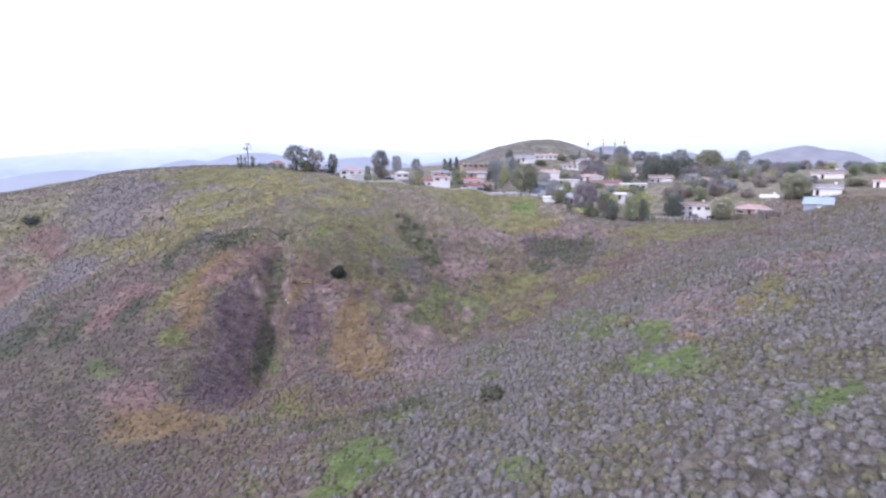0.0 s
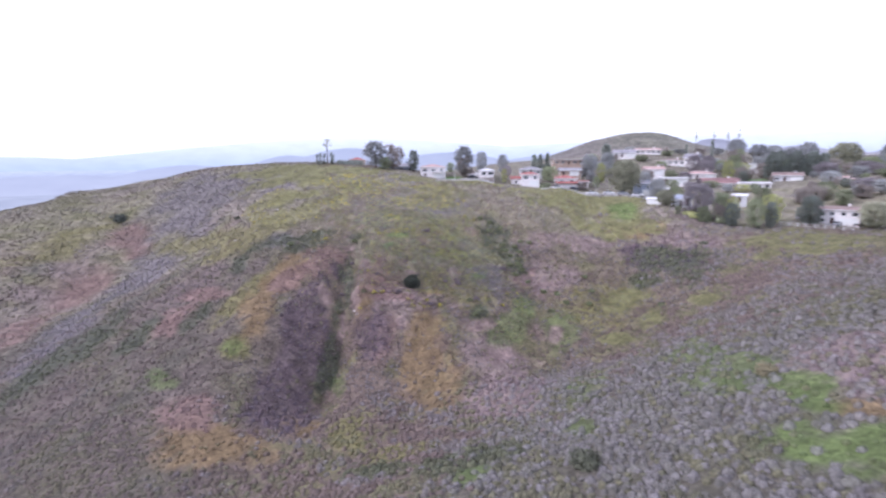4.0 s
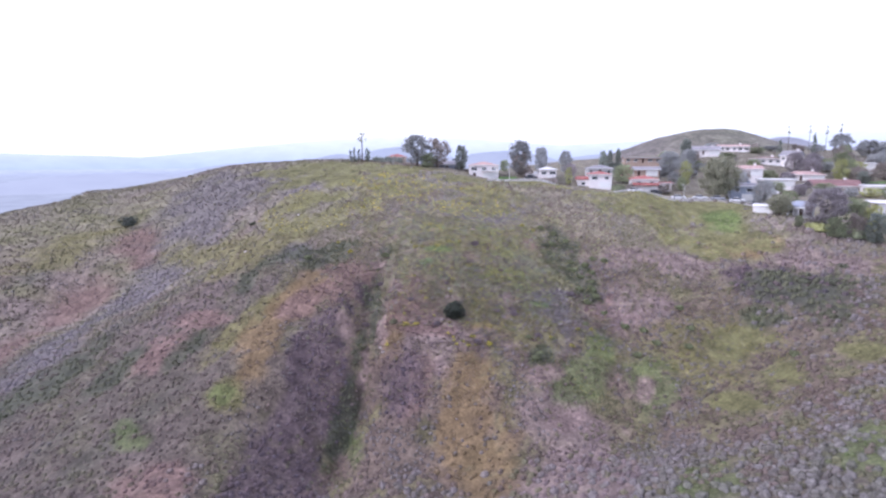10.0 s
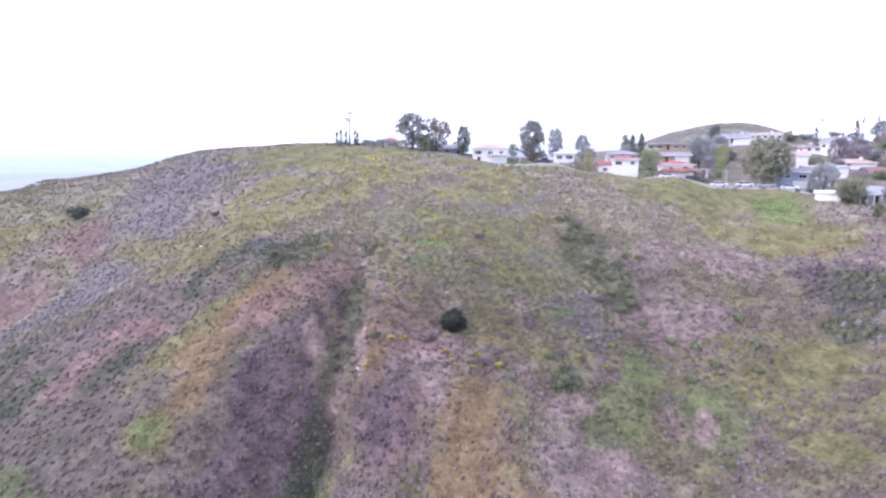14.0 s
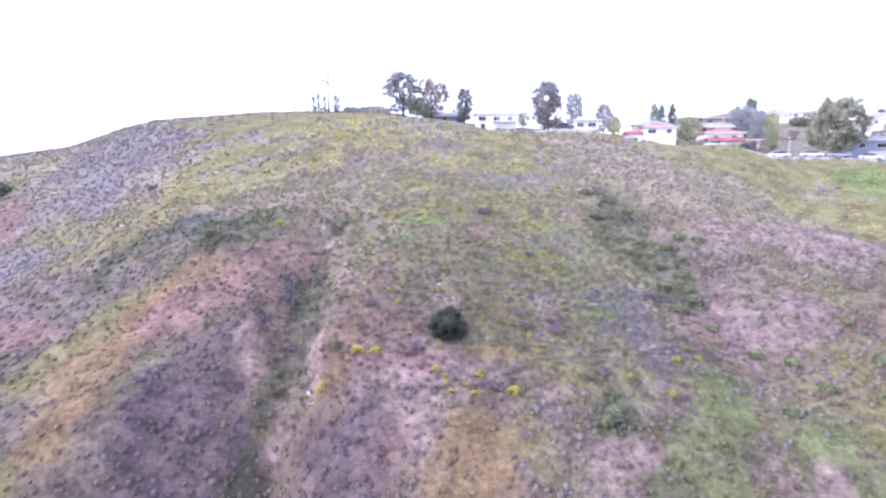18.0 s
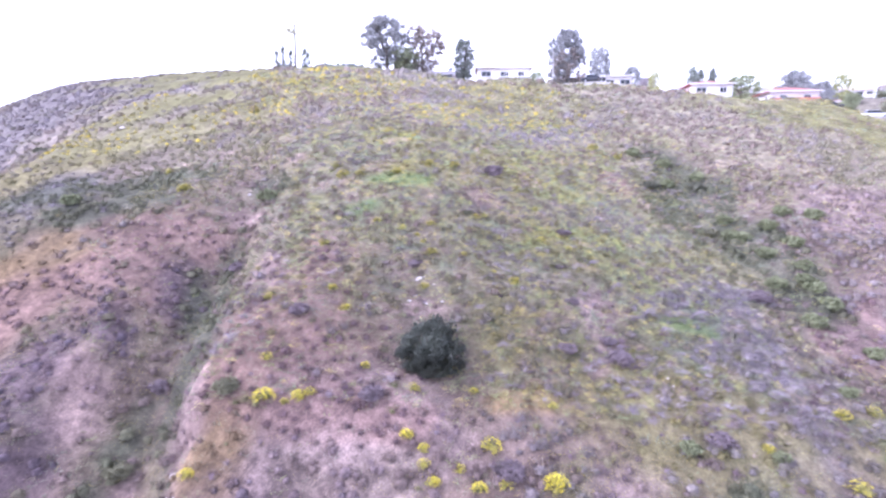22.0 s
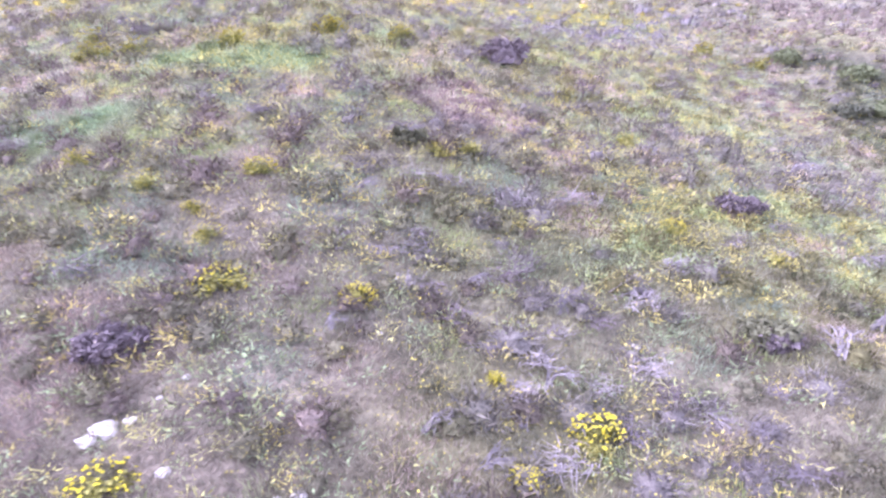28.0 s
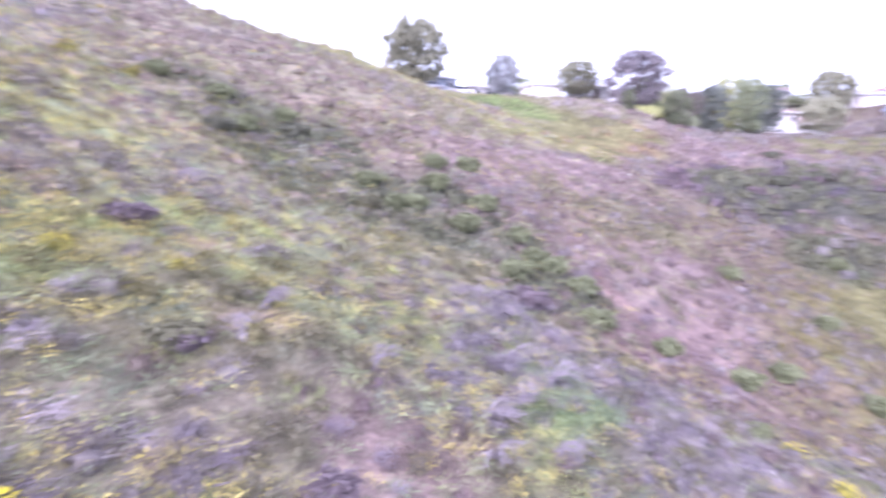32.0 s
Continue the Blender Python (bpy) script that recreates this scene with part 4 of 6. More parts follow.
for k, (x, y, s) in enumerate(RAVINE_SHRUBS):
    dark_shrub(x, y, min(0.52 * s, 0.95), min(0.52 * s, 0.95) * 1.1, 120 + k, 1500, "dark-green leafy shrub along a ravine", "leafy shrubs in the ravines", fine=0.06, leaves=RAVINE_LEAF)
dark_shrub(54.3, 65.2, 1.6, 1.9, 170, 2600, "cream-blossomed shrub on a sage slope", fine=0.05, leaves=CREAM_BLOOM)
MAUVE_TWIG = plain("mauve_twiggy_growth", (0.26, 0.21, 0.225), 0.9, grain=9, amount=0.4, relief=0)
DUSTY_LEAF = plain("dusty_green_leaves", (0.23, 0.225, 0.14), 0.85, grain=9, amount=0.4, relief=0)
ROUND_SHRUBS = [
    (12.5, 157.6, 0.69), (11.3, 152.8, 0.49), (-0.7, 150.3, 0.6), (3.5, 156.6, 0.5), (6.4, 165.6, 1.12), (11.8, 149.0, 0.53), (29.3, 154.4, 1.07), (29.3, 165.1, 0.86), (13.9, 145.9, 0.59), (10.7, 144.5, 0.71), (14.4, 144.3, 0.99), (11.2, 152.9, 0.59),
    (-8.9, 145.8, 0.77), (-16.8, 154.7, 0.88), (-2.8, 140.4, 0.84), (-12.4, 140.4, 0.86), (5.9, 135.6, 0.89), (19.1, 138.7, 0.87), (-19.1, 144.6, 0.82), (-19.3, 139.2, 0.96),
]
for k, (x, y, s) in enumerate(ROUND_SHRUBS):
    green = k % 4 == 3
    dark_shrub(x, y, s, s * 0.95, 60 + k, 2600, "dusty green rounded shrub on the spur" if green else "dark mauve twiggy rounded shrub on the spur", "rounded shrubs on the spur", fine=0.04, leaves=DUSTY_LEAF if green else MAUVE_TWIG)


def flower_bush(seed, radius, height, flowers):
    """A low bush with yellow daisies on thin stems over green leaves."""
    ob = thing("flower_bush", pose(0, 0, 0), "low green bush with bright yellow daisy flowers", "bush", "yellow flower bushes")
    leaf = np.random.default_rng(seed)
    v, f = leafy(520, radius, height, 0.062, seed, low=0.02, inner=0.3, clumps=7)
    n = len(v)
    tone = np.array((0.42, 0.4, 0.13)) * leaf.uniform(0.6, 1.3, (n // 3, 1))
    part("foliage", big_mesh("foliage", v, f, BRUSH, np.repeat(tone, 3, 0)), None, ob)
    c = leaf.normal(size=(flowers, 3))
    c[:, 2] = np.abs(c[:, 2]) + 0.25
    c /= np.linalg.norm(c, axis=1)[:, None]
    c = c * np.array((radius * 1.05, radius * 1.05, height * 1.15)) * leaf.uniform(0.8, 1.12, (flowers, 1))
    stems, heads = [], []
    for p in c:
        s = 0.031 * leaf.uniform(0.7, 1.4)
        ring = [(p[0] + s * math.cos(math.tau * k / 6), p[1] + s * math.sin(math.tau * k / 6), p[2] + 0.35 * s * (k % 2)) for k in range(6)]
        heads.append(ring)
        stems.append(p)
    hv = np.array(heads).reshape(-1, 3)
    hf = np.array([[6 * k + a, 6 * k + b, 6 * k + c2] for k in range(flowers) for a, b, c2 in ((0, 1, 2), (0, 2, 3), (0, 3, 4), (0, 4, 5))])
    part("bloom", big_mesh("flowers", hv, hf, PETALS), None, ob, "bright yellow flower heads")["kind"] = "stuff"
    sv = np.array([q for p in stems for q in ((p[0] * 0.5 - 0.006, p[1] * 0.5, p[2] * 0.3), (p[0] * 0.5 + 0.006, p[1] * 0.5, p[2] * 0.3), tuple(p))])
    part("stalk", big_mesh("stems", sv, np.arange(len(sv)).reshape(-1, 3), GRASS, np.full((len(sv), 3), (0.2, 0.22, 0.08))), None, ob)["kind"] = "stuff"
    return ob


FLOWER_BUSHES = [
    (7.3, 150.2, 0.45), (0.6, 151.6, 0.47), (3.2, 151.5, 0.35), (-2.1, 153.8, 0.53), (0.4, 154.4, 0.47), (-0.1, 152.7, 0.37), (-0.7, 153.3, 0.26), (-4.4, 155.1, 0.41), (4.3, 156.5, 0.36), (5.1, 156.9, 0.52), (-3.3, 162.0, 0.56), (8.6, 163.7, 0.44),
    (10.2, 155.7, 0.4), (12.6, 155.3, 0.38), (5.7, 150.7, 0.19), (0.2, 148.5, 0.47), (6.1, 149.3, 0.26), (-9.8, 164.1, 0.75), (2.4, 164.8, 0.59), (23.6, 180.3, 0.75), (20.6, 182.1, 0.75), (10.2, 160.8, 0.39),
]
MORE_BUSHES = [
    (-0.3, 164.1, 0.7), (-10.2, 142.1, 0.45), (-9.6, 139.6, 0.75), (-8.2, 139.5, 0.37), (-7.4, 139.9, 0.52), (-6.8, 140.3, 0.39), (-3.5, 142.4, 0.34), (-0.1, 141.3, 0.49), (3.9, 141.4, 0.32), (9.0, 140.1, 0.32), (-5.5, 146.2, 0.44), (-11.5, 146.9, 0.48),
    (-6.8, 147.8, 0.4), (-8.5, 152.5, 0.53), (-25.8, 185.6, 0.75), (-30.0, 168.9, 0.75), (-25.7, 163.8, 0.75), (-7.0, 162.5, 0.66), (-8.8, 162.6, 0.67), (0.9, 136.2, 0.42), (1.5, 135.1, 0.42), (3.0, 136.0, 0.39), (4.1, 134.9, 0.48), (5.6, 135.0, 0.49),
    (8.4, 135.0, 0.7), (4.9, 137.2, 0.65), (0.8, 137.2, 0.36), (25.9, 136.1, 0.75), (-13.4, 136.5, 0.48), (28.3, 141.5, 0.57), (21.9, 138.3, 0.42), (31.6, 143.2, 0.61), (-0.3, 137.9, 0.44),
]
kinds = [flower_bush(300 + k, 0.5, 0.42, n) for k, n in enumerate((150, 90, 190, 60))]
for k, (x, y, s) in enumerate(FLOWER_BUSHES + MORE_BUSHES):
    first = kinds[k % 4] if k < 4 else copy_thing(kinds[(k * 7) % 4], pose(0, 0, 0))
    first.matrix_world = stand(x, y, 53 * k) @ Matrix.Diagonal((s / 0.5, s / 0.5, 1.05 * s / 0.5, 1))


def dead_brush(seed, reach):
    """A fan of bleached fallen branches."""
    ob = thing("dead_brush", pose(0, 0, 0), "bleached grey dead branches lying in the grass", "branches", "dead brush")
    r = random.Random(seed)
    lean = r.uniform(0, math.tau)
    for _ in range(11):
        a = lean + r.gauss(0, 0.55)
        d, h = reach * r.uniform(0.5, 1.0), r.uniform(0.25, 0.55)
        bend = r.uniform(-0.25, 0.25)
        pts = [(0.1 * r.gauss(0, 1), 0.1 * r.gauss(0, 1), 0.03)]
        for q in (0.35, 0.7, 1.0):
            pts.append((d * q * math.cos(a + bend * q), d * q * math.sin(a + bend * q), h * math.sin(q * 2.6) + 0.03))
        bm = tube(pts, (0.024, 0.018, 0.013, 0.006), 4)
        for q in range(5):
            k = r.randint(1, 2)
            p = Vector(pts[k]).lerp(Vector(pts[k + 1]), r.random())
            b, e = a + r.uniform(-1.0, 1.0), d * r.uniform(0.15, 0.4)
            tube([p, p + Vector((0.5 * e * math.cos(b), 0.5 * e * math.sin(b), 0.06)), p + Vector((e * math.cos(b), e * math.sin(b), 0.02))], (0.011, 0.008, 0.004), 3, bm)
        part("branch", bm, TWIG, ob)
    return ob


DEAD = [
    (2.6, 152.7, 0.77), (3.6, 152.7, 0.55), (6.8, 154.9, 0.68), (5.2, 152.5, 0.55), (7.0, 152.4, 0.69), (8.9, 153.4, 0.55), (2.8, 150.9, 0.55), (6.6, 151.0, 0.62), (4.6, 149.7, 0.66), (6.1, 150.1, 0.57), (5.5, 149.4, 0.55), (16.4, 162.3, 1.07),
    (14.0, 153.9, 0.78), (12.7, 152.9, 0.86), (2.7, 154.3, 0.55), (3.5, 156.8, 0.78), (14.3, 154.2, 0.82), (15.6, 151.6, 0.95), (17.6, 149.4, 1.18), (16.5, 148.5, 1.01), (18.6, 147.8, 1.03), (21.3, 149.4, 1.31), (21.1, 150.8, 1.22), (8.9, 153.2, 0.55),
]
fans = [dead_brush(400 + k, 1.0) for k in range(4)]
for k, (x, y, s) in enumerate(DEAD):
    first = fans[k] if k < 4 else copy_thing(fans[(k * 3) % 4], pose(0, 0, 0))
    first.matrix_world = stand(x, y, 80 * k) @ Matrix.Scale(s, 4)


def rock(seed, size, flat):
    bm = bmesh.new()
    bmesh.ops.create_icosphere(bm, subdivisions=2, radius=1.0)
    for v in bm.verts:
        n = noise.noise(v.co * 1.3 + Vector((seed * 3.1, 0, 0)))
        v.co = v.co * (1 + 0.45 * n)
        v.co.z *= flat
    bmesh.ops.transform(bm, matrix=Matrix.Scale(size, 4), verts=bm.verts)
    me = bpy.data.meshes.new("rock")
    bm.to_mesh(me)
    bm.free()
    me.materials.append(STONE)
    return me


ROCKS = [
    (-0.2, 149.3, 0.24), (-0.4, 149.1, 0.16), (0.9, 148.8, 0.13), (2.9, 148.7, 0.14), (7.6, 151.6, 0.06), (8.4, 152.1, 0.1), (9.0, 151.9, 0.06), (3.7, 151.0, 0.06), (10.3, 152.1, 0.06), (9.0, 151.9, 0.06), (0.1, 149.4, 0.12), (0.7, 150.0, 0.08),
    (9.1, 150.1, 0.06), (10.5, 150.9, 0.06), (11.7, 150.6, 0.06), (0.4, 149.7, 0.06), (2.6, 148.6, 0.1), (-17.0, 162.3, 0.38), (-18.6, 163.1, 0.27), (-21.0, 163.5, 0.24), (17.4, 143.3, 0.12), (17.6, 142.7, 0.1), (-11.7, 161.7, 0.14), (-0.9, 147.5, 0.18),
    (0.4, 145.6, 0.15), (-14.8, 138.2, 0.5), (-14.2, 136.0, 0.45), (-45, 186, 0.5), (-70, 205, 0.6), (-56, 172, 0.5), (-0.5, 147.9, 0.16), (0.4, 147.4, 0.14), (1.6, 147.6, 0.16),
]
for k, (x, y, s) in enumerate(ROCKS):
    ob = new("rock", rock(k, s, 0.55))
    ob.matrix_world = stand(x, y, 67 * k, 0.25 * s)
    tagged(ob, "pale chalky stone lying on the soil", "rock", "pale stones")


# ---- trees ----
# leaf tones raised and greyed: the haze before the trees is in the colour
HAZED_LEAVES = {"grey": (0.5, 0.505, 0.5), "green": (0.4, 0.435, 0.28), "deep": (0.35, 0.38, 0.33), "olive": (0.46, 0.455, 0.33), "mauve": (0.46, 0.415, 0.43), "lime": (0.57, 0.58, 0.28), "rust": (0.48, 0.42, 0.38)}
LEAF_MATERIAL = {}
for key, tone in HAZED_LEAVES.items():
    LEAF_MATERIAL[key] = see_through(plain(key + "_hazed_tree_leaves", tone, 0.75, grain=1.6, amount=0.25, relief=0, by_object=0.2), 0.5)


def crown_mesh(seed, radius, low, high, clusters, per, leaf, shape, material):
    """A crown of leaf clumps with gaps and an uneven outline. shape: how wide it is at a share of its height."""
    r = np.random.default_rng(seed)
    vs, fs, n = [], [], 0
    for _ in range(int(clusters * 1.7)):
        q = r.random()
        z = low + (high - low) * q
        w = radius * shape(q) * math.sqrt(r.uniform(0.03, 0.95))
        a = r.uniform(0, math.tau)
        c = np.array((w * math.cos(a), w * math.sin(a), z))
        s = radius * r.uniform(0.13, 0.25)
        v, f = dome(6, 3, 0.7, int(r.integers(1e6)))
        v = v.copy()
        v[:, 2] = v[:, 2] * 1.5 - 0.6
        vs.append(v * s * np.array((0.42, 0.42, 0.36)) + c)
        fs.append(f + n)
        n += len(v)
        d = r.normal(size=(per, 3))
        d /= np.linalg.norm(d, axis=1)[:, None]
        p = c + d * s * np.array((1.0, 1.0, 0.75)) * r.uniform(0.25, 1.35, (per, 1))
        t = r.normal(size=(per, 3)) * leaf * 0.8
        u = r.normal(size=(per, 3)) * leaf
        vs.append(np.stack([p - t * 0.6, p + t * 0.6, p + u], 1).reshape(-1, 3))
        fs.append(np.arange(3 * per).reshape(-1, 3) + n)
        n += 3 * per
    return big_mesh("crown", np.vstack(vs), np.vstack(fs), material)


def tree(name, label, seed, height, radius, key, trunk=0.3, bare=0.25, clusters=34, per=34, shape=None, leaf=0.2, category="tree"):
    ob = thing(name, pose(0, 0, 0), label, category)
    r = random.Random(seed)
    shape = shape or (lambda q: 0.45 + 1.0 * math.sin(math.pi * min(1, 0.12 + 0.8 * q)) * 0.6)
    low = height * bare
    top = Vector((0.05 * height * r.uniform(-1, 1), 0.05 * height * r.uniform(-1, 1), height * 0.8))
    part("trunk", tube([(0, 0, -0.6), (0, 0, low * 0.6), top * 0.6, top], (trunk * 1.25, trunk, trunk * 0.55, trunk * 0.12), 8), BARK, ob)
    for k in range(5):
        a, q = math.tau * k / 5 + r.uniform(-0.4, 0.4), r.uniform(0.35, 0.75)
        base = Vector((0, 0, low * 0.6)).lerp(top, q * 0.6)
        end = Vector((radius * 0.7 * math.cos(a), radius * 0.7 * math.sin(a), low + (height - low) * q))
        mid = base.lerp(end, 0.5) + Vector((0, 0, 0.05 * height))
        part("limb", tube([base, mid, end], (trunk * 0.4, trunk * 0.25, trunk * 0.06), 5), BARK, ob)
    part("crown", crown_mesh(seed, radius, low, height * 0.97, clusters, per, leaf, shape, LEAF_MATERIAL[key]), None, ob)
    return ob


def cypress(seed, height, radius):
    ob = thing("cypress", pose(0, 0, 0), "slim dark-green columnar cypress tree", "tree", "cypress trees")
    part("trunk", tube([(0, 0, -0.5), (0, 0, height * 0.5)], (0.14, 0.05), 6), BARK, ob)
    part("crown", crown_mesh(seed, radius, 0.3, height, 26, 26, 0.16, lambda q: 0.75 * (1 - q) ** 0.6 + 0.1, LEAF_MATERIAL["deep"]), None, ob)
    return ob


def fan_palm(seed, height, spread):
    ob = thing("fan_palm", pose(0, 0, 0), "tall fan palm with a bare slender trunk", "palm tree", "fan palms")
    r = random.Random(seed)
    part("trunk", tube([(0, 0, -0.5), (0.1, 0, height * 0.5), (0.0, 0.1, height - 0.3)], (0.28, 0.2, 0.16), 8), BARK, ob)
    for k in range(22):
        a, up = math.tau * k / 22 * 2.4, r.uniform(-0.9, 1.1)
        bm = bmesh.new()
        d = Vector((math.cos(a) * math.cos(up), math.sin(a) * math.cos(up), math.sin(up)))
        side = d.cross(Vector((0, 0, 1))).normalized()
        base = Vector((0, 0, height - 0.25))
        stalk = base + d * spread * 0.45
        tip = base + d * spread + Vector((0, 0, -0.12 * spread))
        fan = [bm.verts.new(stalk)] + [bm.verts.new(stalk.lerp(tip, 0.75 + 0.25 * (q % 2)) + side * spread * 0.34 * (q - 3) / 3) for q in range(7)]
        for q in range(1, 7):
            bm.faces.new((fan[0], fan[q], fan[q + 1]))
        tube([base, stalk], (0.03, 0.02), 4, bm)
        part("frond", bm, LEAF_MATERIAL["olive"], ob)
    return ob


def hedge(x, y, w, d, h, turn, seed, key="deep", label="clipped dark-green hedge beside a house"):
    ob = thing("hedge", stand(x, y, turn, 0.1), label, "hedge")
    r = np.random.default_rng(seed)
    vs, fs, n = [], [], 0
    for _ in range(int(14 + w * 2)):
        c = np.array((r.uniform(-w / 2, w / 2), r.uniform(-d / 2, d / 2), 0))
        v, f = joined(dome(7, 3, 0.6, int(r.integers(1e6))), sprigs(16, 0.3, int(r.integers(1e6))))
        vs.append(v * np.array((0.9, 0.7, h * r.uniform(0.7, 1.05))) + c)
        fs.append(f + n)
        n += len(v)
    part("foliage", big_mesh("foliage", np.vstack(vs), np.vstack(fs), LEAF_MATERIAL[key]), None, ob)


flat_top = lambda q: 0.55 + 0.5 * q
rounded = lambda q: 0.35 + 0.75 * math.sin(math.pi * (0.1 + 0.82 * q))
conical = lambda q: 0.95 * (1 - q) ** 0.7 + 0.12
KINDS = {
    "gum": tree("gum_tree", "tall grey-green gum tree with open clumped crown", 501, 10, 4.2, "grey", bare=0.2, clusters=96, per=44),
    "gum_b": tree("gum_tree", "broad grey-green gum tree, ragged crown, beside houses", 502, 10, 4.6, "grey", bare=0.12, clusters=88, per=48, shape=rounded),
    "ficus": tree("ficus_tree", "dense dark-green rounded tree beside a house", 503, 10, 3.0, "deep", bare=0.06, clusters=132, per=28, shape=rounded),
    "broad": tree("shade_tree", "broad olive-green shade tree by the street", 504, 10, 5.6, "olive", bare=0.16, clusters=118, per=44, shape=rounded),
    "green": tree("garden_tree", "rounded green garden tree beside houses", 505, 10, 4.6, "green", bare=0.1, clusters=96, per=39, shape=rounded),
    "pine": tree("pine_tree", "tall dark conical pine tree behind houses", 506, 10, 2.9, "deep", bare=0.1, clusters=96, per=33, shape=conical),
    "mauve": tree("jacaranda_tree", "grey-mauve budding tree with feathery crown", 507, 10, 5.0, "mauve", bare=0.12, clusters=101, per=50, shape=rounded),
    "lime": tree("garden_tree", "small yellow-green garden tree", 508, 10, 5.0, "lime", bare=0.1, clusters=74, per=39, shape=rounded),
    "rust": tree("garden_tree", "reddish-brown leafed garden tree", 509, 10, 4.6, "rust", bare=0.1, clusters=79, per=39, shape=rounded),
}
SHOWN = set()


SPREAD = {"gum": 9.4, "gum_b": 10.4, "ficus": 6.8, "broad": 12.6, "green": 10.4, "pine": 5.8, "mauve": 11.2, "lime": 11.2, "rust": 10.4}


def plant(kind, x, y, top, width, turn=0.0):
    """Stands a tree of a kind: the height that its top reaches, and how wide it is."""
    ob = KINDS[kind] if kind not in SHOWN else copy_thing(KINDS[kind], pose(0, 0, 0))
    SHOWN.add(kind)
    wide, tall = width / SPREAD[kind], (top - float(land(x, y))) / 10
    ob.matrix_world = stand(x, y, turn, 0.0) @ Matrix.Diagonal((wide, wide, max(tall, 0.3), 1))
    return ob


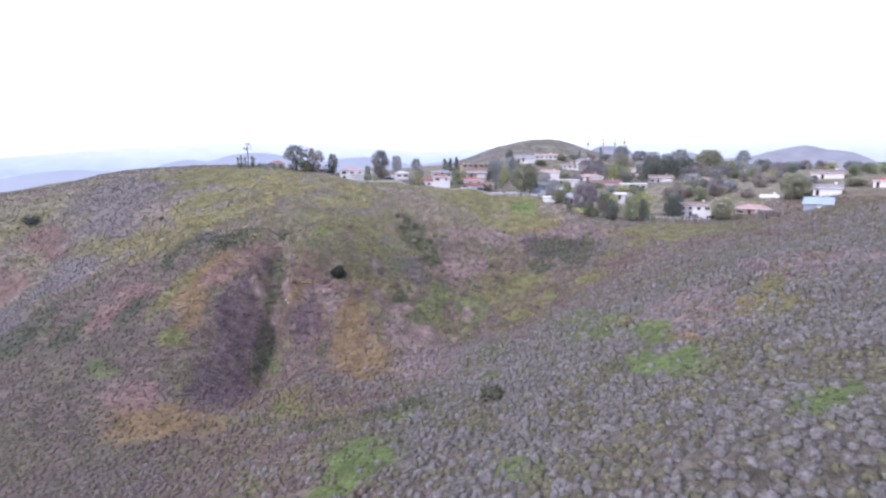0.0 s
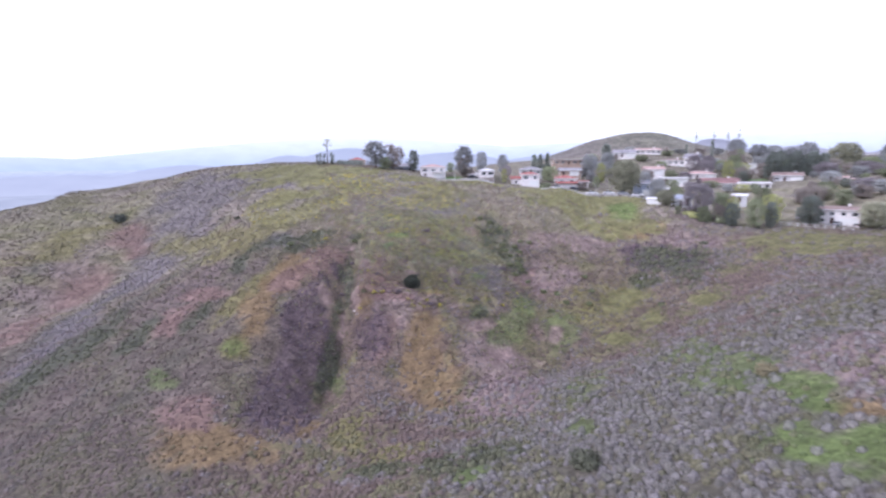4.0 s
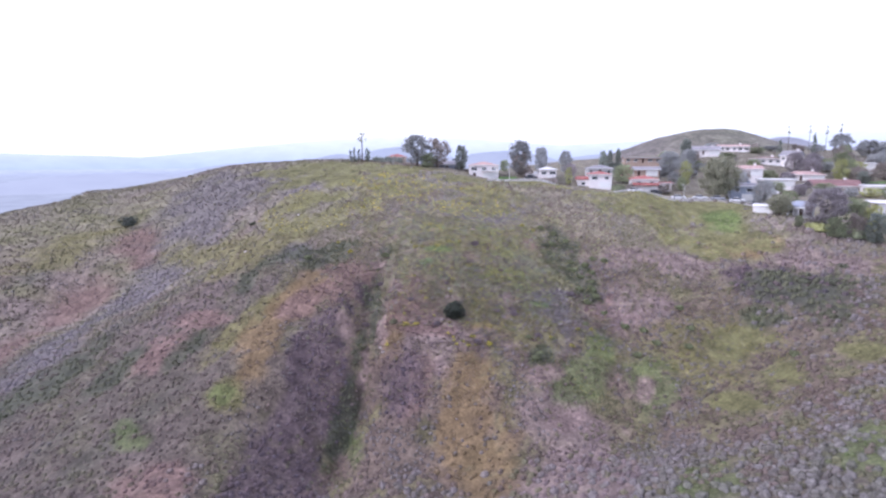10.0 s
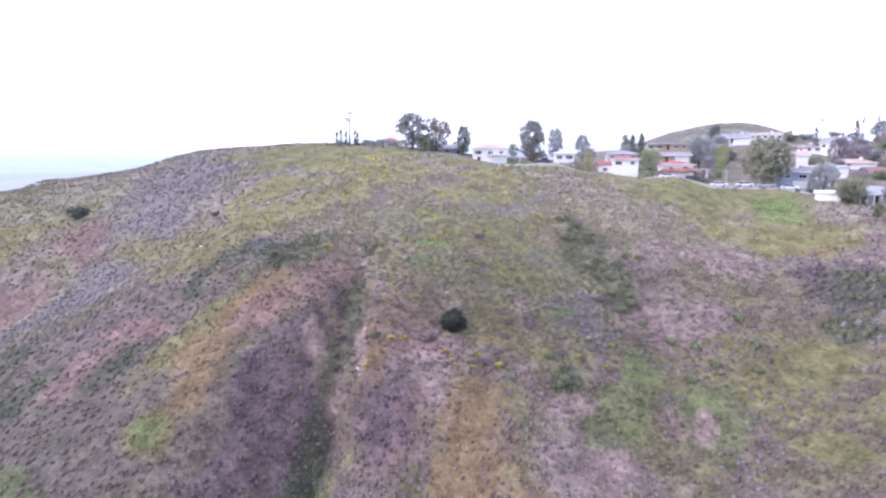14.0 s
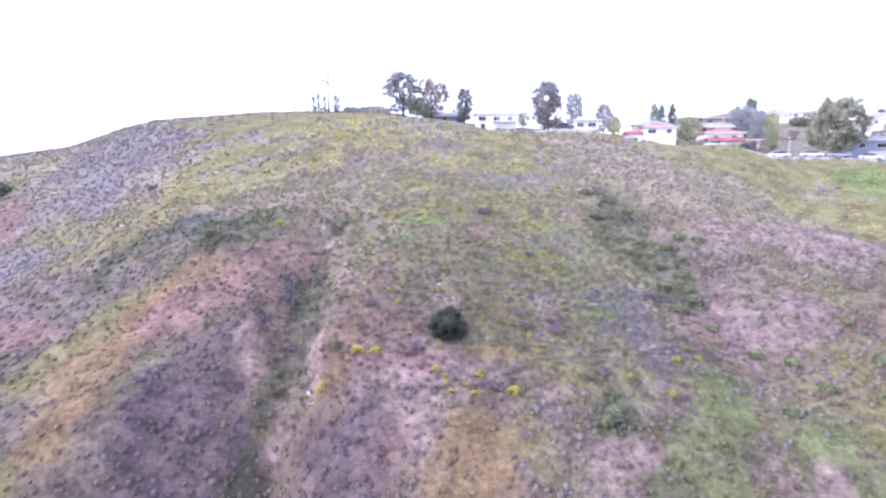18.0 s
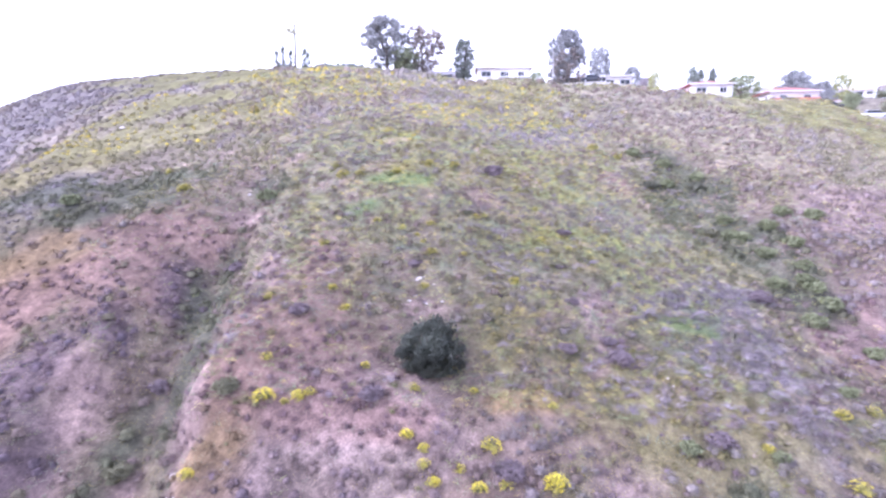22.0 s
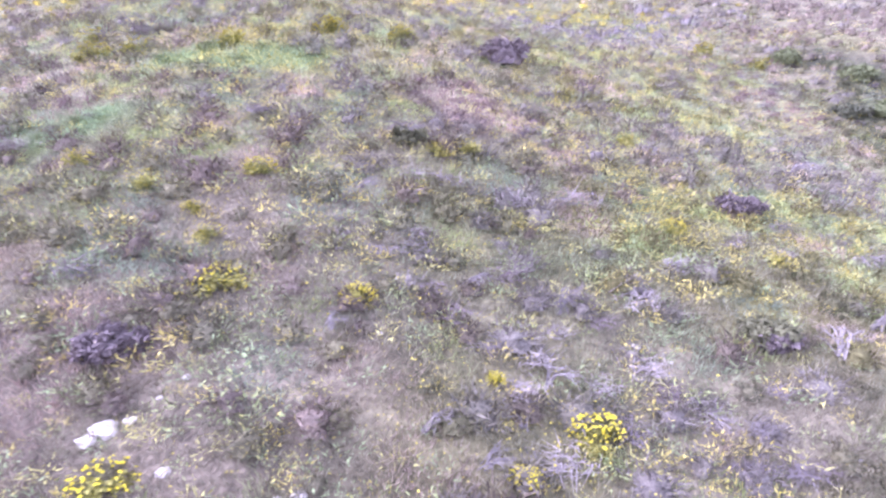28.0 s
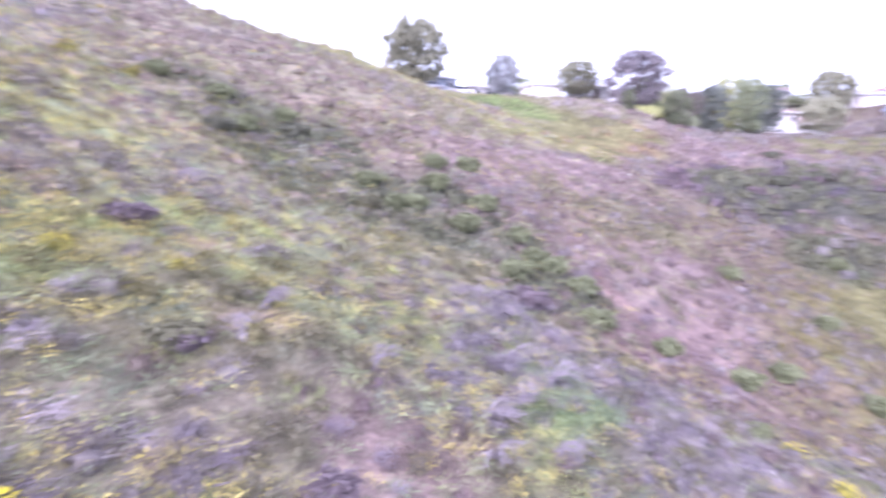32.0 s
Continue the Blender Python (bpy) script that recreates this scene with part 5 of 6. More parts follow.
PLANTED = [
    # along the crest and the street
    ("gum_b", -12.2, 226.5, 66.8, 11.0), ("rust", -5.0, 229, 65.6, 10.0), ("green", -8.5, 225.5, 60.5, 7.0), ("ficus", 3.8, 231, 63.2, 5.2), ("gum_b", 24.9, 229, 64.8, 9.0), ("rust", 25.6, 227.5, 60.5, 7.5), ("gum", 34, 236, 62.6, 5.5), ("gum_b", 47, 255, 61.4, 6), ("lime", 42, 223.5, 55.3, 3.0),
    ("rust", 28, 226, 55.2, 4.0), ("green", 64, 233, 56.1, 8.4), ("pine", 67, 262, 61.7, 4.4), ("pine", 71, 264, 62.4, 4.4), ("pine", 62.5, 256, 61.5, 5.0), ("gum", 92, 262, 61.2, 9.6), ("gum_b", 96, 256, 58.0, 7.0), ("ficus", 115, 302, 67.7, 6.8), ("gum", 112, 292, 62.5, 8),
    ("lime", 90, 240, 57.3, 4.9), ("green", 83, 226, 51.8, 3.6), ("rust", 75, 220, 48.9, 4.6), ("rust", 62, 217.5, 49.8, 3.4), ("broad", 89.5, 211.5, 58.8, 14.2), ("green", 98, 222, 51.5, 5), ("gum_b", 84, 236, 53.5, 5), ("mauve", 46, 240, 56.5, 5), ("green", 20.5, 240, 57.8, 4),
    ("green", 104, 300, 60.5, 9), ("rust", 122, 308, 61.3, 8), ("green", 140, 312, 61.2, 9), ("gum_b", 145, 340, 66.5, 9), ("green", 162, 326, 61.8, 9), ("gum", 177, 340, 63.5, 10.4),
    # gardens behind the bank
    ("gum_b", 96.5, 196.5, 51.8, 7.0), ("broad", 92.4, 180.2, 48.4, 7.6), ("mauve", 100.8, 173.4, 50.8, 11.0), ("green", 110, 175, 47.8, 7.0), ("lime", 112.5, 172, 46.2, 5.0), ("green", 93, 172, 43.3, 2.4), ("rust", 104, 166, 44.5, 5.0), ("green", 99, 166.5, 43.6, 5.0),
    ("ficus", 107, 163, 45.0, 5.4), ("rust", 116, 180, 46.5, 6), ("green", 104, 196, 48.6, 6), ("rust", 110, 222, 50.5, 6), ("green", 118, 228, 50.0, 7), ("gum", 109, 236, 53.5, 6), ("rust", 114, 246, 54.5, 8), ("green", 132, 258, 53.5, 7), ("green", 138, 232, 49.0, 8), ("lime", 142, 214, 47.8, 8),
    ("mauve", 156, 282, 61.3, 8), ("mauve", 165, 283, 61.0, 8), ("mauve", 160, 276, 58.5, 9), ("lime", 164, 262, 58.0, 7), ("green", 176, 276, 58.0, 9), ("rust", 182, 262, 56.5, 9), ("green", 142, 290, 58.0, 7), ("rust", 170, 262, 55.0, 8), ("lime", 184, 282, 56.8, 9),
    ("gum_b", 213, 336, 71.5, 12), ("gum_b", 205, 344, 66.0, 9), ("gum_b", 228, 336, 68.0, 13), ("gum_b", 239, 338, 67.5, 12), ("gum", 247, 332, 66.0, 9), ("gum_b", 256, 330, 69.2, 14), ("broad", 244, 284, 67.5, 17), ("gum_b", 255, 292, 66.5, 12), ("gum_b", 278, 292, 67.7, 10), ("rust", 268, 290, 61, 10),
    # the dense tall row
    ("pine", 177, 250, 61.0, 5.5), ("ficus", 181, 252, 62.6, 6.4), ("ficus", 186, 254, 63.4, 6.4), ("ficus", 191, 253, 62.0, 6.2), ("ficus", 196, 256, 63.2, 6.6), ("ficus", 201, 255, 61.6, 6.4), ("ficus", 206, 258, 63.0, 6.6), ("ficus", 211, 257, 62.0, 6.4),
    # bank and lower gardens
    ("ficus", 117, 158, 45.6, 4.2), ("lime", 120.5, 163, 47.6, 8.2), ("green", 112, 158.5, 46.5, 6.4), ("ficus", 131, 159, 47.3, 8.2), ("broad", 146, 150.5, 45.8, 9.8), ("rust", 145, 182, 48.8, 7.2), ("green", 156, 176, 48.4, 6.4), ("rust", 152, 184, 49.5, 7.5), ("rust", 165, 178, 50.0, 8),
    ("green", 160, 190, 50.5, 8), ("mauve", 172, 186, 52.0, 9), ("rust", 181, 192, 52.5, 8), ("gum_b", 176, 208, 54.0, 9), ("gum", 190, 210, 56.0, 9), ("green", 202, 210, 55.0, 9), ("mauve", 196, 236, 57.5, 11), ("rust", 212, 226, 57.0, 10), ("mauve", 218, 240, 58.0, 11), ("gum_b", 226, 226, 58.5, 10),
    ("lime", 209, 192, 53.5, 6.5), ("rust", 196, 180, 51.5, 8), ("rust", 222, 206, 56, 10), ("broad", 178.5, 150.5, 55.0, 12.0), ("green", 186, 158, 50.5, 8), ("gum_b", 200, 165, 53.5, 9), ("rust", 172, 168, 48.5, 7), ("gum", 240, 214, 60, 10), ("green", 228, 186, 56, 10), ("gum_b", 246, 240, 61, 11), ("broad", 205, 148, 52.5, 9),
    ("gum_b", 262, 258, 62, 12), ("green", 240, 262, 60, 11), ("rust", 225, 268, 59, 10), ("green", 206, 280, 59, 10),
]
for k, (kind, x, y, top, width) in enumerate(PLANTED):
    plant(kind, x, y, top, width, 47 * k)

# smaller garden trees that fill the blocks between the houses
fill = random.Random(77)
LOTS = [(11.8, 227), (35, 228), (53.4, 226), (68.6, 224), (76.5, 227), (58.5, 247), (78, 250), (87, 283), (99, 215), (104, 207), (125, 241), (121.5, 255), (153, 270), (149, 244), (153.5, 224), (134, 324), (152.5, 333), (154.5, 304), (163.5, 297),
        (189, 289), (142, 161), (164, 155), (178, 162), (180, 240), (195, 222), (188, 145), (173, 134), (98, 180), (91, 186), (125, 189)]
for k in range(150):
    x, y = fill.uniform(84, 275), fill.uniform(165, 330)
    view = [(a, b) for a, b in LOTS if abs(a - x) < 8 and -9 < b - y < 22 - 0.03 * y + 3]
    if y < 262 - 0.7 * (x - 40) + 25 and x < 118 or view or y < 300 - x or y > 330 - 0.2 * (x - 200) and x > 200:
        continue
    kind = fill.choice(("green", "rust", "gum_b", "mauve", "broad", "lime", "rust", "green", "gum", "ficus"))
    tall = fill.uniform(2.6, 5.6) * (1.25 if y > 250 else 1.0)
    plant(kind, x, y, float(land(x, y)) + tall, tall * fill.uniform(0.95, 1.6), 31 * k)

slim = cypress(601, 5.0, 1.05)
for k, (x, y, h) in enumerate([(-37.6, 234, 4.6), (-36.2, 234, 5.6), (-34.6, 234.6, 4.8), (-31.8, 235.5, 5.4), (-31.0, 235.2, 4.4), (182, 310.5, 14.5), (178, 333, 7)]):
    ob = slim if k == 0 else copy_thing(slim, pose(0, 0, 0))
    wide = 1.0 if h < 7 else 1.7
    ob.matrix_world = stand(x, y, 40 * k) @ Matrix.Diagonal((wide, wide, h / 5.2, 1))
palm = fan_palm(611, 9.6, 2.2)
for k, (x, y, h) in enumerate([(-33.2, 233, 9.6), (205, 372, 13), (220, 376, 14), (229, 374, 14), (236, 372, 16)]):
    ob = palm if k == 0 else copy_thing(palm, pose(0, 0, 0))
    ob.matrix_world = stand(x, y, 70 * k) @ Matrix.Diagonal((1.0 - 0.35 * (k > 0), 1.0 - 0.35 * (k > 0), h / 9.6, 1))
hedge(-24.5, 236, 11, 2, 2.2, 0, 1)
hedge(60, 221, 5, 2, 1.8, 0, 2, "green", "rounded green shrubs before a house")
hedge(33, 219, 7, 2, 1.6, -10, 3, "rust", "reddish shrubs along a front garden")
hedge(158, 138, 12, 3, 2.6, -20, 4, "rust", "brown-green hedge at a garden's edge")
hedge(102, 168, 9, 3, 2.2, -40, 5, "green", "green shrubs on top of a bank")
hedge(97, 171, 5, 3, 1.6, -40, 6, "lime", "yellow-green bush on top of a bank")


# ---- low twiggy mounds round the spur ----
def mounds():
    core = [cored(0.5, dome(7, 2, 0.7, 140 + k), sprigs(230, 0.3, 150 + k, inner=0.35, slim=0.07)) for k in range(4)]
    x, y = field(-16, 30, 128, 176, 1.1)
    much = 0.12 + 0.3 * smooth(vnoise(x, y, 6, 161), 0.5, 0.8) - 0.15 * smooth(y, 146, 150)
    keep = (rng.random(len(x)) < much) & (np.hypot(x - 5, y - 141.8) > 3.0)
    x, y = x[keep], y[keep]
    tone = np.array(((0.14, 0.1, 0.11), (0.19, 0.145, 0.155), (0.23, 0.19, 0.2), (0.2, 0.19, 0.1)))
    col = tone[rng.integers(0, 4, len(x))] * rng.uniform(0.8, 1.15, (len(x), 1))
    s = rng.uniform(0.22, 0.55, len(x))
    set_out("dry_scrub", core, x, y, s, s * 0.75, col, BRUSH, "low dark twiggy mounds on pinkish soil", "scrub", 0.1)


mounds()


# ---- houses ----
STUCCO = {"white": plain("white_stucco", (0.84, 0.79, 0.77), 0.9, grain=2.5, amount=0.1, relief=0.01), "cream": plain("cream_stucco", (0.66, 0.58, 0.48), 0.9, grain=2.5, amount=0.12, relief=0.01),
          "grey": plain("blue_grey_siding", (0.36, 0.4, 0.48), 0.8, grain=2.5, amount=0.12, relief=0.01), "tan": plain("tan_stucco", (0.45, 0.34, 0.27), 0.9, grain=2.5, amount=0.14, relief=0.01),
          "pale": plain("pale_grey_stucco", (0.58, 0.57, 0.58), 0.9, grain=2.5, amount=0.1, relief=0.01)}
ROOFING = {"red": plain("red_clay_tile", (0.42, 0.16, 0.14), 0.85, grain=3.5, amount=0.3, relief=0.04), "brown": plain("brown_shingle", (0.3, 0.22, 0.2), 0.95, grain=3.5, amount=0.3, relief=0.03),
           "grey": plain("grey_shingle", (0.33, 0.31, 0.33), 0.95, grain=3.5, amount=0.25, relief=0.03), "pink": plain("pale_pink_tile", (0.52, 0.36, 0.33), 0.9, grain=3.5, amount=0.25, relief=0.03),
           "blue": plain("blue_metal_roof", (0.36, 0.44, 0.6), 0.5, grain=2.0, amount=0.12, relief=0.01), "maroon": plain("maroon_tile", (0.27, 0.16, 0.155), 0.9, grain=3.5, amount=0.25, relief=0.03), "slate": plain("lavender_grey_roof", (0.4, 0.42, 0.5), 0.8, grain=2.0, amount=0.15, relief=0.01), "white": plain("white_roof_coating", (0.72, 0.7, 0.7), 0.8, grain=2.0, amount=0.12, relief=0.01)}
DOOR = plain("dark_wood_door", (0.1, 0.06, 0.045), 0.6, grain=8, amount=0.3, relief=0.005)
LAWN = plain("lawn_grass", (0.15, 0.25, 0.075), 0.95, grain=4, amount=0.4, relief=0.05)


def roof_mesh(w, d, rise, over, kind, thick=0.18):
    """A roof with eaves: hip, gable (ridge along x) or flat."""
    a, b = w / 2 + over, d / 2 + over
    bm = bmesh.new()
    if kind == "flat":
        return box(-a, -b, 0, a, b, 0.35, bm)
    low = [bm.verts.new(p) for p in ((-a, -b, 0), (a, -b, 0), (a, b, 0), (-a, b, 0))]
    eave = [bm.verts.new((v.co.x, v.co.y, thick)) for v in low]
    ridge = a - (b if kind == "hip" else 0)
    ridge = max(ridge, 0.4)
    top = [bm.verts.new((-ridge, 0, rise + thick)), bm.verts.new((ridge, 0, rise + thick))]
    bm.faces.new(low[::-1])
    for k in range(4):
        bm.faces.new((low[k], low[(k + 1) % 4], eave[(k + 1) % 4], eave[k]))
    bm.faces.new((eave[0], eave[1], top[1], top[0]))
    bm.faces.new((eave[2], eave[3], top[0], top[1]))
    bm.faces.new((eave[1], eave[2], top[1]))
    bm.faces.new((eave[3], eave[0], top[0]))
    return bm


def window(parent, x, y, z, w, h, face):
    """A framed pane on a wall; face: the way it looks, 0 front, 1 right, 2 back, 3 left."""
    m = pose(x, y, z, 0, 0, 90 * face)
    bm = bmesh.new()
    t = 0.09
    for x0, z0, x1, z1 in ((-w / 2, 0, w / 2, t), (-w / 2, h - t, w / 2, h), (-w / 2, t, -w / 2 + t, h - t), (w / 2 - t, t, w / 2, h - t), (-0.03, t, 0.03, h - t)):
        box(x0, -0.09, z0, x1, 0.02, z1, bm)
    frame_ob = part("window", bm, WHITE, parent, at=m)
    part("pane", box(-w / 2 + t, -0.04, t, w / 2 - t, 0.01, h - t), GLASS, frame_ob)
    part("sill", box(-w / 2 - 0.08, -0.16, -0.07, w / 2 + 0.08, 0.0, -0.003), WHITE, frame_ob)


def house(x, y, turn, w, d, storeys, walls, roof, shape, label, drop=0.6, skirt="", garage=True, wing=0.0, balcony=False, chimney=True, rise=None, seed=0, group="hilltop houses", top=None):
    r = random.Random(seed * 7 + int(abs(x) * 3))
    tall = 2.2 if top else 2.5
    high = tall * storeys + 0.25
    rise = ((0.13 if storeys == 2 else 0.17) * min(w, d) if shape != "flat" else 0.3) if rise is None else rise
    ground = float(land_smooth(x, y))
    z = top - high - 0.2 - (rise if shape != "flat" else 0.15) if top else ground - drop
    foot = min(-2.0, ground - z - 1.5)
    ob = thing("house", pose(x, y, z, 0, 0, turn), label, "house", group)
    part("wall", box(-w / 2, -d / 2, foot, w / 2, d / 2, high), STUCCO[walls], ob)
    cap = part("roof", roof_mesh(w, d, rise, 0.55, shape), ROOFING[roof], ob, at=pose(0, 0, high + 0.004))
    part("fascia", box(-w / 2 - 0.56, -d / 2 - 0.6, -0.03, w / 2 + 0.56, -d / 2 - 0.555, 0.2), WHITE, cap)
    if chimney:
        part("chimney", box(w * 0.22, 0.2, 0.2, w * 0.22 + 0.9, 0.9, rise + 0.9), STUCCO[walls], cap)
    for s in range(storeys):
        base = tall * s + 0.75
        count = max(2, int(w / 3.0))
        for k in range(count):
            px = -w / 2 + w * (k + 0.5) / count + r.uniform(-0.2, 0.2)
            if s == 0 and garage and k >= count - 2:
                continue
            if s == 0 and k == count // 2 - (1 if garage else 0):
                part("door", box(px - 0.5, -d / 2 - 0.06, 0.1, px + 0.5, -d / 2 + 0.02, 2.2), DOOR, ob)
                continue
            window(ob, px, -d / 2, base, r.choice((1.3, 1.7, 2.0)), 1.15, 0)
        for side in (1, 3):
            for py in (-d / 4, d / 4):
                window(ob, (w / 2 if side == 1 else -w / 2), py, base, 1.3, 1.2, side)
    if garage:
        px = w / 2 - min(2.9, w * 0.3)
        gd = part("garage_door", box(px - min(2.4, w * 0.24), -d / 2 - 0.07, 0.05, px + min(2.4, w * 0.24), -d / 2 + 0.02, 2.25), WHITE, ob)
        for k in range(3):
            part("panel", box(px - min(2.3, w * 0.23), -d / 2 - 0.1, 0.15 + 0.7 * k, px + min(2.3, w * 0.23), -d / 2 - 0.072, 0.75 + 0.7 * k), WHITE, gd)
    if skirt:
        bm = bmesh.new()
        o, zz = 1.5, 2.85
        vs = [bm.verts.new(p) for p in ((-w / 2 - 0.2, -d / 2 - o, zz - 0.1), (w / 2 + 0.2, -d / 2 - o, zz - 0.1), (w / 2 + 0.2, -d / 2, zz + 0.75), (-w / 2 - 0.2, -d / 2, zz + 0.75), (-w / 2 - 0.2, -d / 2, zz - 0.25), (w / 2 + 0.2, -d / 2, zz - 0.25))]
        for f in ((0, 1, 2, 3), (0, 4, 5, 1), (0, 3, 4), (1, 5, 2)):
            bm.faces.new([vs[k] for k in f])
        part("skirt_roof", bm, ROOFING[skirt], ob)
    if wing:
        wg = part("wing", box(-w / 2 - wing, -d / 2 + 1, -3.0, -w / 2 - 0.003, d / 2 - 1, 2.9), STUCCO[walls], ob)
        part("wing_roof", roof_mesh(wing, d - 2, 0.9, 0.4, "gable"), ROOFING[roof], wg, at=pose(-w / 2 - wing / 2, 0, 2.904))
        window(wg, -w / 2 - wing / 2, -d / 2 + 1, 1.0, 1.4, 1.1, 0)
    if balcony:
        part("balcony", box(-w * 0.1, -d / 2 - 1.4, 2.7, w / 2, -d / 2 - 0.003, 2.88), WHITE, ob)
        for k in range(5):
            part("baluster", box(-w * 0.1 + k * w * 0.148, -d / 2 - 1.4, 2.884, -w * 0.1 + k * w * 0.148 + 0.08, -d / 2 - 1.32, 3.75), WHITE, ob)
        part("rail", box(-w * 0.1, -d / 2 - 1.42, 3.754, w / 2, -d / 2 - 1.3, 3.84), WHITE, ob)
    return ob


house(-2.0, 237, 4, 11, 8, 1, "grey", "grey", "gable", "blue-grey single-storey house behind tall gum trees", top=57.6, seed=1, garage=False)
house(-21.5, 247, 0, 7, 7, 1, "cream", "red", "hip", "small cream house with red tile roof behind hedge", seed=2, garage=False, chimney=False)
house(11.8, 227, -2, 10.4, 9, 2, "white", "pink", "hip", "white two-storey house with shallow roof and balcony", top=57.3, seed=3, balcony=True, chimney=False)
house(35.0, 228, -6, 5.8, 9, 2, "white", "white", "hip", "white two-storey house with pale roof and low wing", top=55.4, seed=4, wing=4.6, chimney=False)
house(53.4, 226, -8, 7.6, 9, 2, "white", "red", "hip", "white two-storey house with red tile roof and garage", top=53.9, seed=5, wing=4.0, chimney=False)
house(68.6, 224, -10, 8.6, 9, 2, "white", "red", "hip", "white stucco house with red tile skirt roof", top=52.4, seed=6, skirt="red", chimney=False)
house(76.5, 227, -10, 5.4, 6, 1, "white", "red", "flat", "low white house extension edged with red tile", top=49.9, seed=33, garage=False, chimney=False)
house(58.5, 247, -5, 9.5, 7, 1, "pale", "grey", "hip", "pale grey house with grey hip roof uphill", top=55.8, seed=7, garage=False, chimney=False)
house(78.0, 250, -8, 9.4, 7, 1, "tan", "grey", "gable", "tan house with grey shingle roof behind others", top=55.2, seed=8)
house(87.0, 283, -6, 16, 8, 1, "tan", "brown", "flat", "long low brown flat-roofed house uphill", top=59.0, seed=34, garage=False, chimney=False)
house(99.0, 215, -20, 7.4, 8, 2, "grey", "grey", "gable", "blue-grey gabled house beside a shade tree", top=50.2, seed=9)
house(104.0, 207, -25, 4.2, 5, 1, "white", "white", "flat", "small white outbuilding among garden trees", top=47.7, seed=35, garage=False, chimney=False)
house(125.0, 241, -15, 11.4, 7, 1, "white", "white", "flat", "long white flat-roofed house among trees", top=50.6, seed=10, chimney=False)
house(121.5, 255, -15, 9.0, 8, 1, "white", "pink", "gable", "white house with pale gable roof", top=55.5, seed=36)
house(153.0, 270, -15, 14.5, 8, 1, "white", "pink", "hip", "long white house with pale pinkish roof", top=52.8, seed=11)
house(149.0, 244, -18, 16, 8, 1, "white", "maroon", "gable", "long white house with dark red gable roof", top=50.2, seed=12, rise=2.4)
house(153.5, 224, -25, 12, 8, 2, "white", "white", "flat", "white two-storey flat-roofed house", top=48.9, seed=13, chimney=False)
house(134.0, 324, -15, 13, 8, 1, "white", "grey", "gable", "white gabled house on the rise", top=64.7, seed=16, rise=2.0)
house(152.5, 333, -15, 15, 8, 2, "white", "pink", "gable", "large white house with pink roof on the rise", top=65.6, seed=15)
house(154.5, 304, -15, 13, 8, 2, "white", "brown", "hip", "white house with brown hip roof below the rise", top=59.2, seed=18)
house(163.5, 297, -60, 8, 6, 1, "white", "grey", "gable", "small white steep-gabled house", top=62.0, seed=19, rise=2.4, garage=False)
house(277.0, 304, -30, 12.6, 8, 1, "white", "grey", "hip", "white house with grey roof among gum trees", top=62.6, seed=20, chimney=False)
house(189.0, 289, -25, 13, 8, 1, "white", "white", "flat", "low white flat-roofed house behind trees", top=56.2, seed=17, chimney=False)
house(142.0, 161, -38, 12.0, 8, 2, "white", "brown", "gable", "white two-storey house with brown gable roof", top=43.8, seed=21, rise=1.0)
house(164.0, 155, -40, 12, 8, 1, "tan", "pink", "hip", "tan house with faded pink roof behind hedge", top=42.9, seed=22, rise=1.6)
house(178.0, 162, -45, 6, 7, 1, "white", "white", "gable", "small white house behind a tan house", top=46.2, seed=37, garage=False)
house(188.5, 145, -50, 9, 8, 1, "white", "grey", "gable", "white gabled house on a rise", drop=0.6, seed=23)
house(173, 134, -50, 8.5, 7, 1, "grey", "blue", "gable", "house with a steep blue metal roof", drop=1.8, seed=24, rise=2.2)
house(210, 138, -55, 10, 8, 1, "white", "red", "hip", "white house with low red roof", seed=26)
house(180, 240, -30, 12, 8, 1, "pale", "brown", "gable", "pale house with brown gable roof among trees", seed=29)
house(195, 222, -35, 12, 8, 1, "white", "pink", "hip", "white house with pink hip roof among trees", top=51.5, seed=30)
house(215, 170, -50, 12, 8, 1, "white", "brown", "gable", "white house with brown roof behind trees", seed=32)


